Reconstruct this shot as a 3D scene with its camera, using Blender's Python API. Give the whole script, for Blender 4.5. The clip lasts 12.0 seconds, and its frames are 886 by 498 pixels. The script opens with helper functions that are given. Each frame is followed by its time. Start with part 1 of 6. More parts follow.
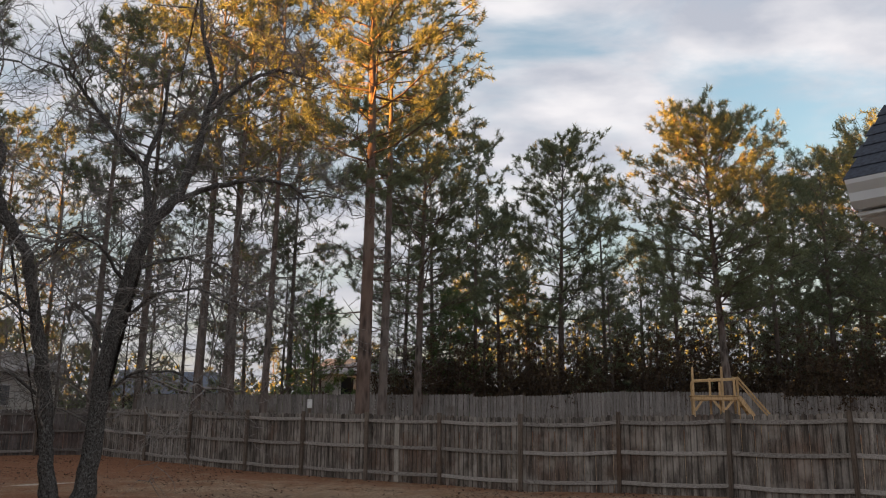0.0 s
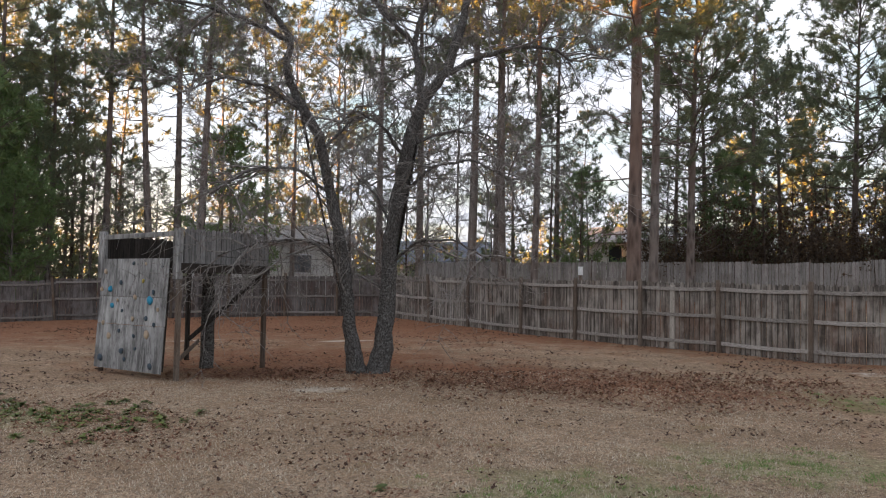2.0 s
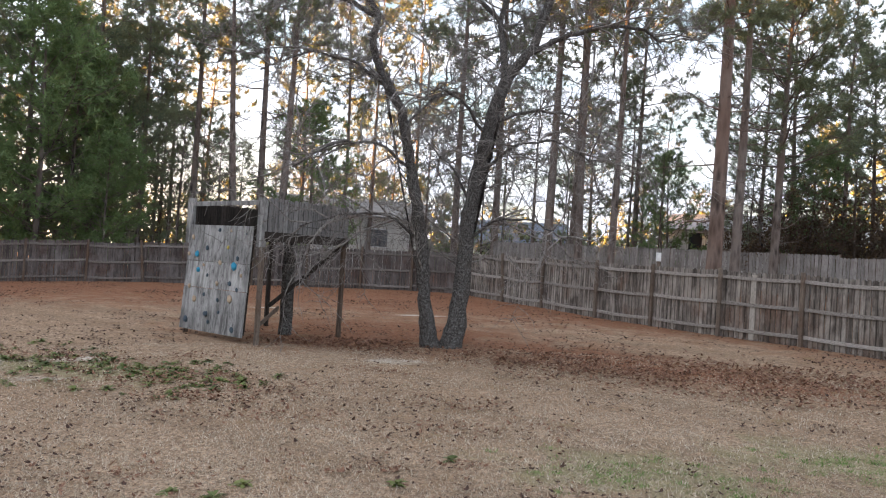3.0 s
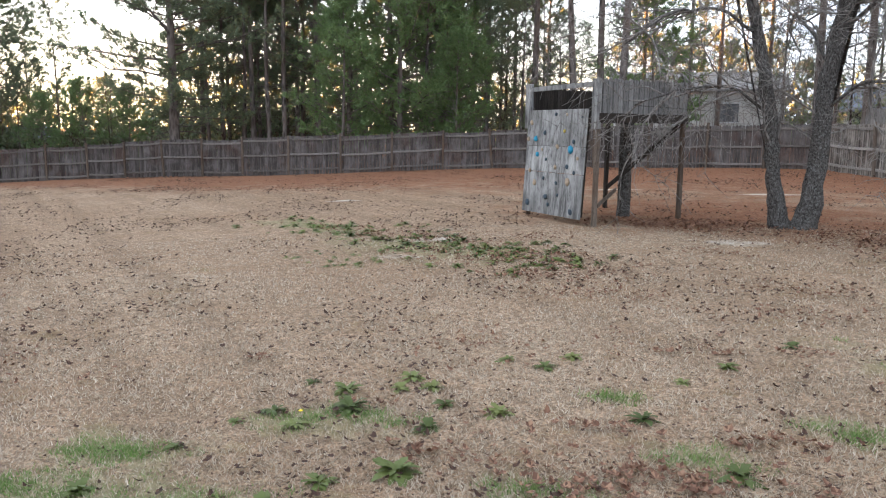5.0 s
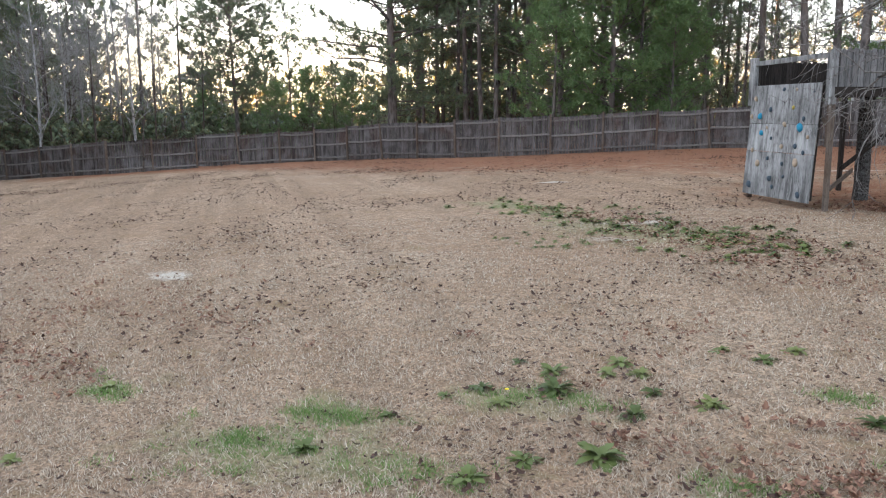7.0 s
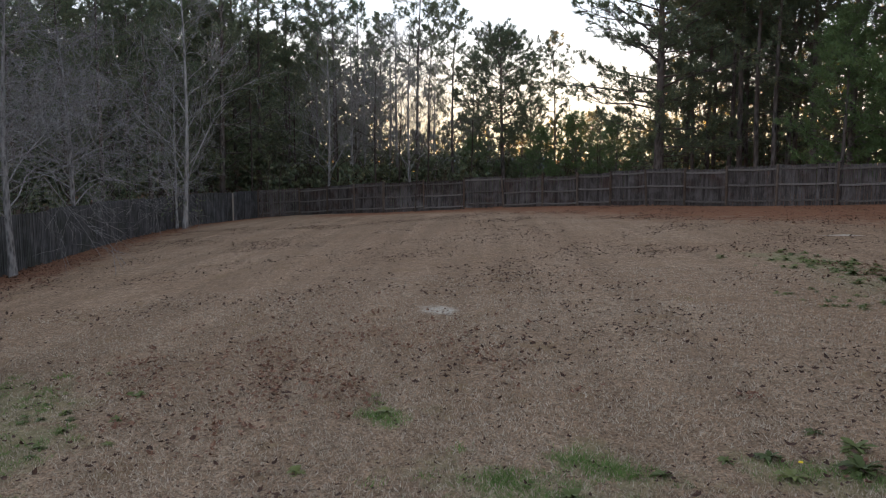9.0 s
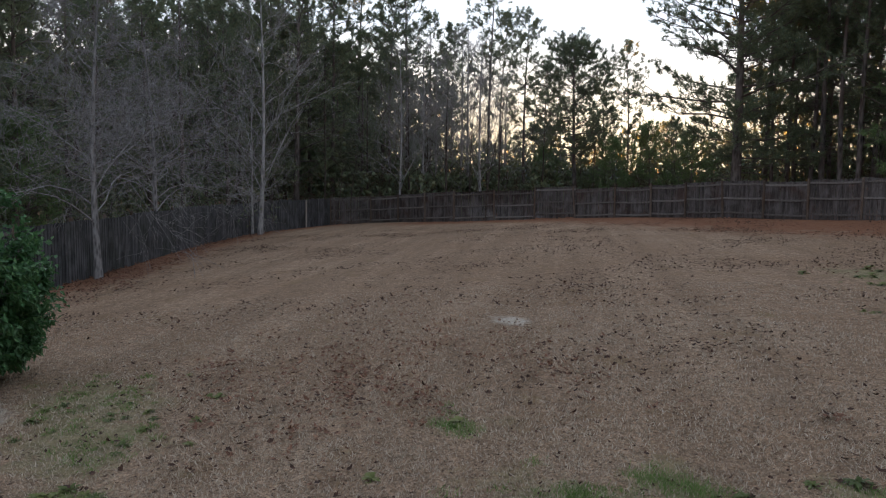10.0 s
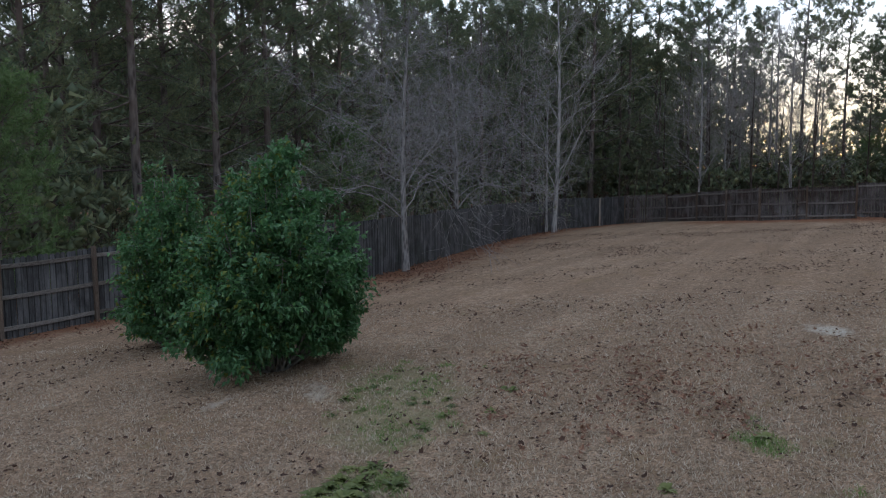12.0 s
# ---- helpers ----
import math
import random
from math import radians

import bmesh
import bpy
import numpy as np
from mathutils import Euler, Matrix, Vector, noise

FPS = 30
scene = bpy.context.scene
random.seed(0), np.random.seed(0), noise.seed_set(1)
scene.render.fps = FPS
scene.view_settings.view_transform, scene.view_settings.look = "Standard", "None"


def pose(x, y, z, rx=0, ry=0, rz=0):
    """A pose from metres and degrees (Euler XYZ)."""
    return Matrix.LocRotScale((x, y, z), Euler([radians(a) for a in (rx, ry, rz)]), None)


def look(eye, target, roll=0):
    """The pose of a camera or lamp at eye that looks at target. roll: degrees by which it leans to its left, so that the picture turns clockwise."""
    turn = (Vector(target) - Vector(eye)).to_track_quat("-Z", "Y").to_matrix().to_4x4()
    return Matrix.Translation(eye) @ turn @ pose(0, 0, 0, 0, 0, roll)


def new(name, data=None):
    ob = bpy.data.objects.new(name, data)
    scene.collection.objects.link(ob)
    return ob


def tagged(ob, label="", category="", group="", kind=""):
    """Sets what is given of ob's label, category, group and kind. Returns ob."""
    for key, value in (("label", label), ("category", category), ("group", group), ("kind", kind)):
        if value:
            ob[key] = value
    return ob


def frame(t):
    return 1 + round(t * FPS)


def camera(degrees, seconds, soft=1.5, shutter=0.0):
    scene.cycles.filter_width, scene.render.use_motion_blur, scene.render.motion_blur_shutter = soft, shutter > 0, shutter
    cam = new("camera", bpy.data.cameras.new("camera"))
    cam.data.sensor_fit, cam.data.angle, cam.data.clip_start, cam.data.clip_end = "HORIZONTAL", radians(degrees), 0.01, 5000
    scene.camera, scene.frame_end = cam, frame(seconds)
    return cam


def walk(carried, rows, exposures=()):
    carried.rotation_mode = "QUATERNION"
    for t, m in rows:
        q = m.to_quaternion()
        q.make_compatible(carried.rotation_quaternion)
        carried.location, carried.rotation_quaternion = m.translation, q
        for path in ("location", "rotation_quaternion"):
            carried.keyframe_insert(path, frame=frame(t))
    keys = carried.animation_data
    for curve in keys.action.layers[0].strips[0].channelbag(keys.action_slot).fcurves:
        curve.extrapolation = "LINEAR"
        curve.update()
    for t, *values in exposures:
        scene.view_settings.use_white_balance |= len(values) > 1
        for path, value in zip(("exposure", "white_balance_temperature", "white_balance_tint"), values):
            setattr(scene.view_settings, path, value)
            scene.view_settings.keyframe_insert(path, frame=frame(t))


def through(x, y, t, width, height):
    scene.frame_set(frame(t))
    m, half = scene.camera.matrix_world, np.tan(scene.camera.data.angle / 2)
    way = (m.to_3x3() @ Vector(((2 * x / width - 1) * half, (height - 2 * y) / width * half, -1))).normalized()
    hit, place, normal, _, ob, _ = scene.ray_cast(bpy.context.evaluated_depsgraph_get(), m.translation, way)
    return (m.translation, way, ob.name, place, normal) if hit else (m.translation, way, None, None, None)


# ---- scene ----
cam = camera(57.4, 12.0, soft=1.1, shutter=0.0)
PATH = [
    (0, (-0.007, -0.133, 2.686), (-0.003, 1.823, 3.106), 0.6),
    (0.5, (-0.006, -0.074, 2.691), (-0.023, 1.885, 3.097), 0.2),
    (1, (-0.11, -0.013, 2.724), (-0.3, 1.96, 2.989), 0.3),
    (1.5, (-0.183, 0.032, 2.677), (-0.653, 1.971, 2.814), 0.6),
    (2, (-0.208, 0.045, 2.654), (-0.835, 1.942, 2.747), 1.0),
    (2.5, (-0.23, 0.009, 2.641), (-0.892, 1.894, 2.722), 2.3),
    (3, (-0.232, -0.04, 2.623), (-1.029, 1.794, 2.657), 3.6),
    (3.5, (-0.131, -0.006, 2.603), (-1.128, 1.728, 2.608), 3.6),
    (3.7, (-0.09, 0.002, 2.606), (-1.193, 1.67, 2.6), 2.9),
    (5.3, (-0.043, 0.073, 2.623), (-1.52, 1.383, 2.305), 0.6),
    (5.5, (-0.041, 0.071, 2.626), (-1.525, 1.373, 2.307), 0.6),
    (6, (-0.056, 0.064, 2.607), (-1.547, 1.357, 2.287), 1.0),
    (6.5, (-0.051, 0.071, 2.61), (-1.621, 1.267, 2.284), 0.9),
    (7, (-0.049, 0.06, 2.622), (-1.793, 0.981, 2.288), -0.4),
    (7.5, (-0.134, 0.085, 2.595), (-1.942, 0.875, 2.266), -0.2),
    (7.7, (-0.156, 0.074, 2.593), (-1.99, 0.803, 2.265), -0.2),
    (9.3, (-0.278, -0.071, 2.566), (-2.249, 0.202, 2.358), 0.3),
    (9.5, (-0.275, -0.085, 2.57), (-2.25, 0.155, 2.364), 0.4),
    (10, (-0.286, -0.122, 2.577), (-2.269, 0.048, 2.376), 0.6),
    (10.5, (-0.317, -0.155, 2.573), (-2.307, -0.12, 2.37), 0.5),
    (11, (-0.353, -0.182, 2.564), (-2.339, -0.297, 2.359), 0.1),
    (11.5, (-0.403, -0.182, 2.548), (-2.37, -0.485, 2.345), -0.1),
    (12, (-0.452, -0.166, 2.537), (-2.368, -0.704, 2.332), -0.5),
]
EXPOSURES = [(0.0, 3.28, 6700, 10), (1.0, 3.72, 6700, 10), (2.0, 4.06, 6450, 10), (3.5, 4.73, 6250, 10), (5.5, 4.92, 6050, 7), (7.5, 4.9, 5900, 7), (9.4, 3.4, 6000, 10), (12.0, 3.6, 5700, 8)]
walk(cam, [(t, look(eye, target, roll)) for t, eye, target, roll in PATH], EXPOSURES)

# ---- world and sun ----
SUN_YAW, SUN_EL = 112, 2.0          # degrees left of +y, and above the horizon


def make_world():
    w = bpy.data.worlds.new("dusk_sky")
    w.use_nodes = True
    scene.world = w
    nt = w.node_tree
    nt.nodes.clear()
    N, L = nt.nodes.new, nt.links.new
    out, bg = N("ShaderNodeOutputWorld"), N("ShaderNodeBackground")
    bg.inputs["Strength"].default_value = 0.05
    sky = N("ShaderNodeTexSky")
    sky.sky_type = "NISHITA"
    sky.sun_disc = False
    sky.sun_elevation, sky.sun_rotation = radians(SUN_EL), radians(-SUN_YAW)
    sky.air_density, sky.dust_density, sky.ozone_density = 1.0, 1.6, 1.5
    gain = N("ShaderNodeVectorMath")
    gain.operation = "SCALE"
    gain.inputs["Scale"].default_value = 1.5
    L(sky.outputs["Color"], gain.inputs[0])
    # cloud deck: the view direction met with a plane high up
    co = N("ShaderNodeTexCoord")
    sep = N("ShaderNodeSeparateXYZ")
    L(co.outputs["Generated"], sep.inputs[0])
    zc = N("ShaderNodeMath")
    zc.operation = "MAXIMUM"
    zc.inputs[1].default_value = 0.0
    L(sep.outputs["Z"], zc.inputs[0])
    za = N("ShaderNodeMath")
    za.operation = "ADD"
    za.inputs[1].default_value = 0.22
    L(zc.outputs[0], za.inputs[0])
    cmb = N("ShaderNodeCombineXYZ")
    for i, ax in enumerate("XY"):
        d = N("ShaderNodeMath")
        d.operation = "DIVIDE"
        L(sep.outputs[ax], d.inputs[0])
        L(za.outputs[0], d.inputs[1])
        L(d.outputs[0], cmb.inputs[i])
    mp = N("ShaderNodeMapping")
    mp.inputs["Rotation"].default_value = (0, 0, radians(28))
    mp.inputs["Scale"].default_value = (1.0, 1.45, 1.0)
    mp.inputs["Location"].default_value = (0.35, 0.6, 0.0)
    L(cmb.outputs[0], mp.inputs["Vector"])
    n1 = N("ShaderNodeTexNoise")
    n1.inputs["Scale"].default_value = 1.9
    n1.inputs["Detail"].default_value = 7.0
    n1.inputs["Roughness"].default_value = 0.55
    n1.inputs["Distortion"].default_value = 0.35
    L(mp.outputs[0], n1.inputs["Vector"])
    mask = N("ShaderNodeMapRange")
    mask.interpolation_type = "SMOOTHSTEP"
    mask.inputs["From Min"].default_value, mask.inputs["From Max"].default_value = 0.30, 0.55
    L(n1.outputs["Fac"], mask.inputs["Value"])
    n2 = N("ShaderNodeTexNoise")
    n2.inputs["Scale"].default_value = 3.6
    n2.inputs["Detail"].default_value = 6.0
    L(mp.outputs[0], n2.inputs["Vector"])
    ramp = N("ShaderNodeValToRGB")
    ramp.color_ramp.elements[0].position, ramp.color_ramp.elements[0].color = 0.36, (1.05, 1.13, 1.33, 1)
    ramp.color_ramp.elements[1].position, ramp.color_ramp.elements[1].color = 0.66, (1.85, 1.84, 1.94, 1)
    L(n2.outputs["Fac"], ramp.inputs["Fac"])
    mix = N("ShaderNodeMixRGB")
    L(mask.outputs[0], mix.inputs["Fac"])
    L(gain.outputs[0], mix.inputs["Color1"])
    L(ramp.outputs["Color"], mix.inputs["Color2"])
    haze = N("ShaderNodeMapRange")
    haze.inputs["From Min"].default_value, haze.inputs["From Max"].default_value = 0.0, 0.30
    haze.inputs["To Min"].default_value, haze.inputs["To Max"].default_value = 0.85, 0.0
    L(sep.outputs["Z"], haze.inputs["Value"])
    hz = N("ShaderNodeMixRGB")
    hz.inputs["Color2"].default_value = (1.12, 1.14, 1.25, 1)
    L(haze.outputs[0], hz.inputs["Fac"])
    L(mix.outputs[0], hz.inputs["Color1"])
    mix = hz
    # the after-glow low in the west shines through the clouds
    d = Vector((-math.sin(radians(86)), math.cos(radians(86)), 0.06)).normalized()
    dot = N("ShaderNodeVectorMath")
    dot.operation = "DOT_PRODUCT"
    dot.inputs[1].default_value = d
    L(co.outputs["Generated"], dot.inputs[0])
    gl = N("ShaderNodeMapRange")
    gl.interpolation_type = "SMOOTHSTEP"
    gl.inputs["From Min"].default_value, gl.inputs["From Max"].default_value = 0.5, 0.97
    L(dot.outputs["Value"], gl.inputs["Value"])
    low = N("ShaderNodeMapRange")
    low.inputs["From Min"].default_value, low.inputs["From Max"].default_value = 0.02, 0.17
    low.inputs["To Min"].default_value, low.inputs["To Max"].default_value = 1.0, 0.0
    L(sep.outputs["Z"], low.inputs["Value"])
    glc = N("ShaderNodeMixRGB")
    glc.inputs["Color1"].default_value = (2.5, 2.58, 2.72, 1)
    glc.inputs["Color2"].default_value = (4.5, 3.35, 1.95, 1)
    L(low.outputs[0], glc.inputs["Fac"])
    mix2 = N("ShaderNodeMixRGB")
    L(gl.outputs[0], mix2.inputs["Fac"])
    L(mix.outputs[0], mix2.inputs["Color1"])
    L(glc.outputs[0], mix2.inputs["Color2"])
    L(mix2.outputs[0], bg.inputs["Color"])
    L(bg.outputs[0], out.inputs["Surface"])


make_world()
sun_data = bpy.data.lights.new("sun", "SUN")
sun_data.energy, sun_data.angle, sun_data.color = 5.0, radians(0.6), (1.0, 0.42, 0.085)
sun_ob = new("sun", sun_data)
sun_dir = Vector((-math.sin(radians(SUN_YAW)) * math.cos(radians(SUN_EL)), math.cos(radians(SUN_YAW)) * math.cos(radians(SUN_EL)), math.sin(radians(SUN_EL))))
sun_ob.matrix_world = look(sun_dir * 60, (0, 0, 0))


# ---- materials ----
class Nodes:
    """A node tree with short ways to add nodes."""

    def __init__(self, name, rough=0.8, spec=0.3):
        self.mat = bpy.data.materials.new(name)
        self.mat.use_nodes = True
        self.nt = self.mat.node_tree
        self.b = self.nt.nodes["Principled BSDF"]
        self.b.inputs["Roughness"].default_value = rough
        self.b.inputs["Specular IOR Level"].default_value = spec

    def n(self, kind, **inputs):
        node = self.nt.nodes.new("ShaderNode" + kind)
        for k, v in inputs.items():
            node.inputs[k.replace("_", " ")].default_value = v
        return node

    def l(self, a, b):
        self.nt.links.new(a, b)

    def coord(self, scale=(1, 1, 1), world=False):
        c = self.n("NewGeometry").outputs["Position"] if world else self.n("TexCoord").outputs["Object"]
        m = self.n("Mapping")
        m.inputs["Scale"].default_value = scale
        self.l(c, m.inputs["Vector"])
        return m.outputs[0]

    def noise(self, vec, scale, detail=5, rough=0.55):
        t = self.n("TexNoise", Scale=scale, Detail=detail, Roughness=rough)
        self.l(vec, t.inputs["Vector"])
        return t.outputs["Fac"]

    def ramp(self, fac, *stops):
        r = self.n("ValToRGB")
        e = r.color_ramp.elements
        while len(e) < len(stops):
            e.new(0.5)
        for i, (p, c) in enumerate(stops):
            e[i].position, e[i].color = p, (*c, 1)
        self.l(fac, r.inputs["Fac"])
        return r.outputs["Color"]

    def mix(self, fac, a, b, how="MIX"):
        m = self.n("MixRGB")
        m.blend_type = how
        for s, v in zip(("Fac", "Color1", "Color2"), (fac, a, b)):
            if isinstance(v, (int, float)):
                m.inputs[s].default_value = v
            elif isinstance(v, tuple):
                m.inputs[s].default_value = (*v, 1)
            else:
                self.l(v, m.inputs[s])
        return m.outputs[0]

    def span(self, v, a, b, c=0.0, d=1.0):
        m = self.n("MapRange", From_Min=a, From_Max=b, To_Min=c, To_Max=d)
        self.l(v, m.inputs["Value"])
        return m.outputs[0]

    def math(self, op, a, b):
        m = self.n("Math")
        m.operation = op
        for i, v in enumerate((a, b)):
            if isinstance(v, (int, float)):
                m.inputs[i].default_value = v
            else:
                self.l(v, m.inputs[i])
        return m.outputs[0]

    def random(self):
        return self.n("ObjectInfo").outputs["Random"]

    def island(self):
        return self.n("NewGeometry").outputs["Random Per Island"]

    def bump(self, h, strength=0.3, dist=0.01):
        b = self.n("Bump", Strength=strength, Distance=dist)
        self.l(h, b.inputs["Height"])
        self.l(b.outputs[0], self.b.inputs["Normal"])

    def color(self, c):
        self.l(c, self.b.inputs["Base Color"])
        return self.mat


def wood_weathered(name, dark, mid, light, red=None, island=False, vertical=(9, 9, 0.7), edge=False, streak=0.0):
    """Old grey boards: streaks along the grain, each board its own tone, and reddish patches."""
    m = Nodes(name, 0.88, 0.15)
    co = m.coord(vertical)
    rnd = m.island() if island else m.random()
    off = m.n("VectorMath")
    off.operation = "MULTIPLY_ADD"
    off.inputs[1].default_value = (13.0, 7.0, 5.0)
    m.l(rnd, off.inputs[0])
    m.l(co, off.inputs[2])
    grain = m.noise(off.outputs[0], 3.2, 7, 0.65)
    blot = m.noise(m.coord((1, 1, 1), True), 0.9, 4)
    fine = m.noise(off.outputs[0], 14, 4, 0.6)
    c = m.ramp(grain, (0.32, dark), (0.47, mid), (0.76, light))
    tone = m.ramp(rnd, (0.0, tuple(0.36 * v for v in mid)), (0.45, mid), (1.0, tuple(1.2 * v for v in light)))
    c = m.mix(0.32, c, tone)
    if red:
        c = m.mix(m.span(blot, 0.5, 0.66, 0, 0.75), c, red)
    c = m.mix(m.span(fine, 0.52, 0.68, 0, 0.7), c, tuple(0.4 * v for v in dark))
    if streak:
        run = m.noise(m.coord((7, 7, 0.8), True), 1.0, 5, 0.65)
        c = m.mix(m.span(run, 0.46, 0.62, 0, streak), c, tuple(0.7 * v for v in dark))
        c = m.mix(m.span(m.noise(m.coord((2.2, 2.2, 1.6), True), 1.0, 3), 0.5, 0.68, 0, 0.45), c, light)
    if edge:
        sx = m.n("SeparateXYZ")
        m.l(m.n("TexCoord").outputs["Object"], sx.inputs[0])
        ax = m.math("ADD", m.math("ABSOLUTE", sx.outputs["X"], 0), m.math("MULTIPLY", grain, 0.03))
        c = m.mix(m.span(ax, 0.062, 0.086, 0, 0.8), c, tuple(0.35 * v for v in dark))
    m.bump(grain, 0.5, 0.006)
    return m.color(c)


def bark(name, dark, light, tint=None, lichen=None, scale=9.0):
    m = Nodes(name, 0.95, 0.1)
    co = m.coord((1, 1, 0.28))
    v = m.n("TexVoronoi", Scale=scale)
    m.l(co, v.inputs["Vector"])
    nz = m.noise(co, scale * 1.6, 6, 0.65)
    h = m.math("MULTIPLY", m.span(v.outputs["Distance"], 0, 0.7), nz)
    c = m.ramp(h, (0.08, dark), (0.5, light))
    if tint:
        c = m.mix(m.span(m.noise(m.coord(), 0.35, 3), 0.42, 0.6, 0, 0.8), c, tint)
    if lichen:
        c = m.mix(m.span(m.noise(m.coord(), 24.0, 6, 0.75), 0.5, 0.64, 0, 0.75), c, lichen)
    m.bump(h, 0.8, 0.03)
    return m.color(c)


def leafy(name, a, b, c3, rough=0.55, through=0.28, spec=0.3, island=True):
    """Leaves and needles: tones differ from piece to piece, and light passes through a little."""
    m = Nodes(name, rough, spec)
    c = m.ramp(m.island() if island else m.random(), (0.0, a), (0.55, b), (1.0, c3))
    patch = m.noise(m.coord((1, 1, 1), True), 0.55, 3)
    c = m.mix(m.span(patch, 0.35, 0.65, 0, 0.5), c, tuple(0.75 * v for v in b))
    c = m.mix(m.math("MULTIPLY", m.random(), 0.35), c, c3)
    m.color(c)
    t = m.n("BsdfTranslucent")
    m.l(c, t.inputs["Color"])
    s = m.n("MixShader", Fac=through)
    m.l(m.b.outputs[0], s.inputs[1])
    m.l(t.outputs[0], s.inputs[2])
    m.l(s.outputs[0], m.nt.nodes["Material Output"].inputs["Surface"])
    return m.mat


def plain(name, col, rough=0.6, spec=0.3, vary=0.25, scale=6.0, metal=0.0):
    m = Nodes(name, rough, spec)
    m.b.inputs["Metallic"].default_value = metal
    f = m.noise(m.coord(), scale, 6, 0.6)
    c = m.ramp(f, (0.3, tuple((1 - vary) * v for v in col)), (0.7, tuple((1 + vary * 0.6) * v for v in col)))
    m.bump(f, 0.15, 0.004)
    return m.color(c)


def ground_material():
    m = Nodes("dry_lawn", 0.97, 0.08)
    co = m.coord((1, 1, 1), True)
    coarse, midn, fine, grit = m.noise(co, 0.22, 5), m.noise(co, 1.6, 6, 0.6), m.noise(co, 11, 6, 0.7), m.noise(co, 55, 4, 0.7)
    stretch = m.noise(m.coord((26, 26, 26), True), 2.2, 3, 0.8)
    tan = m.ramp(fine, (0.27, (0.165, 0.110, 0.074)), (0.48, (0.33, 0.238, 0.166)), (0.75, (0.48, 0.38, 0.285)))
    tan = m.mix(m.span(coarse, 0.38, 0.62, 0, 0.4), tan, m.ramp(fine, (0.3, (0.15, 0.09, 0.055)), (0.7, (0.31, 0.20, 0.125))))
    tan = m.mix(m.span(grit, 0.55, 0.72, 0, 0.5), tan, (0.085, 0.055, 0.036))
    tan = m.mix(m.span(stretch, 0.56, 0.7, 0, 0.65), tan, (0.56, 0.48, 0.37))
    lane = m.n("Mapping")
    lane.vector_type = "TEXTURE"
    lane.inputs["Rotation"].default_value = (0, 0, radians(77))
    lane.inputs["Scale"].default_value = (0.7, 22.0, 1)
    m.l(co, lane.inputs["Vector"])
    tan = m.mix(m.span(m.noise(lane.outputs[0], 1.0, 3, 0.5), 0.42, 0.60, 0, 0.42), tan, (0.19, 0.135, 0.092))
    dots = m.noise(co, 130, 2, 0.6)
    tan = m.mix(m.span(dots, 0.54, 0.66, 0, 0.6), tan, (0.10, 0.07, 0.045))
    clump = m.noise(co, 5.0, 4, 0.6)
    tan = m.mix(m.span(clump, 0.5, 0.68, 0, 0.25), tan, (0.14, 0.098, 0.066))

    s1, s2 = m.noise(co, 34, 4, 0.75), m.noise(co, 9, 5, 0.7)
    for f, lo, hi in ((s1, 0.34, 1.6), (s2, 0.76, 1.24)):
        g = m.ramp(f, (0.34, (lo, lo, lo)), (0.66, (hi, hi * 0.985, hi * 0.96)))
        tan = m.mix(1.0, tan, g, "MULTIPLY")

    def att(n):
        a = m.n("Attribute")
        a.attribute_name = n
        return a.outputs["Fac"]

    def edge(n, width, noise_a, noise_b):
        k = m.math("ADD", att(n), m.math("MULTIPLY", m.math("SUBTRACT", m.mix(0.45, noise_a, noise_b), 0.5), width * 2.2))
        return m.span(k, 0.40, 0.80)

    straw = m.ramp(fine, (0.25, (0.090, 0.036, 0.020)), (0.5, (0.20, 0.082, 0.043)), (0.8, (0.33, 0.155, 0.085)))
    straw = m.mix(m.span(grit, 0.52, 0.7, 0, 0.6), straw, (0.06, 0.03, 0.02))
    green = m.ramp(fine, (0.25, (0.07, 0.085, 0.035)), (0.5, (0.19, 0.21, 0.10)), (0.8, (0.36, 0.34, 0.22)))
    sand = m.ramp(grit, (0.3, (0.36, 0.32, 0.26)), (0.7, (0.62, 0.57, 0.49)))
    c = m.mix(m.math("MULTIPLY", edge("straw", 1.1, midn, fine), 0.80), tan, straw)
    c = m.mix(m.math("MULTIPLY", edge("green", 1.5, midn, fine), 0.5), c, green)
    c = m.mix(m.math("MULTIPLY", edge("sand", 0.9, midn, fine), 0.9), c, sand)
    h = m.mix(0.5, fine, grit)
    m.bump(h, 0.9, 0.05)
    return m.color(c)


MAT_FENCE = wood_weathered("weathered_fence_wood", (0.045, 0.037, 0.032), (0.19, 0.165, 0.143), (0.42, 0.38, 0.34), (0.14, 0.088, 0.064), edge=True, streak=0.75)
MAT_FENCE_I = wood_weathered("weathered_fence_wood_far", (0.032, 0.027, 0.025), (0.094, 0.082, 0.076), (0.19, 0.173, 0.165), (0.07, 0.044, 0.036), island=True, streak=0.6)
MAT_FENCE_N = wood_weathered("silvered_neighbour_boards", (0.09, 0.083, 0.078), (0.22, 0.205, 0.192), (0.36, 0.34, 0.32), (0.15, 0.125, 0.108), island=True)
MAT_FENCE_NS = wood_weathered("silvered_neighbour_board", (0.09, 0.083, 0.078), (0.22, 0.205, 0.192), (0.36, 0.34, 0.32), (0.15, 0.125, 0.108))
# Darker blue-grey boards for the south and side fences
MAT_FENCE_D = wood_weathered("dark_grey_fence_wood", (0.032, 0.033, 0.034), (0.085, 0.085, 0.088), (0.18, 0.18, 0.184), (0.062, 0.068, 0.058), island=True, streak=0.6)
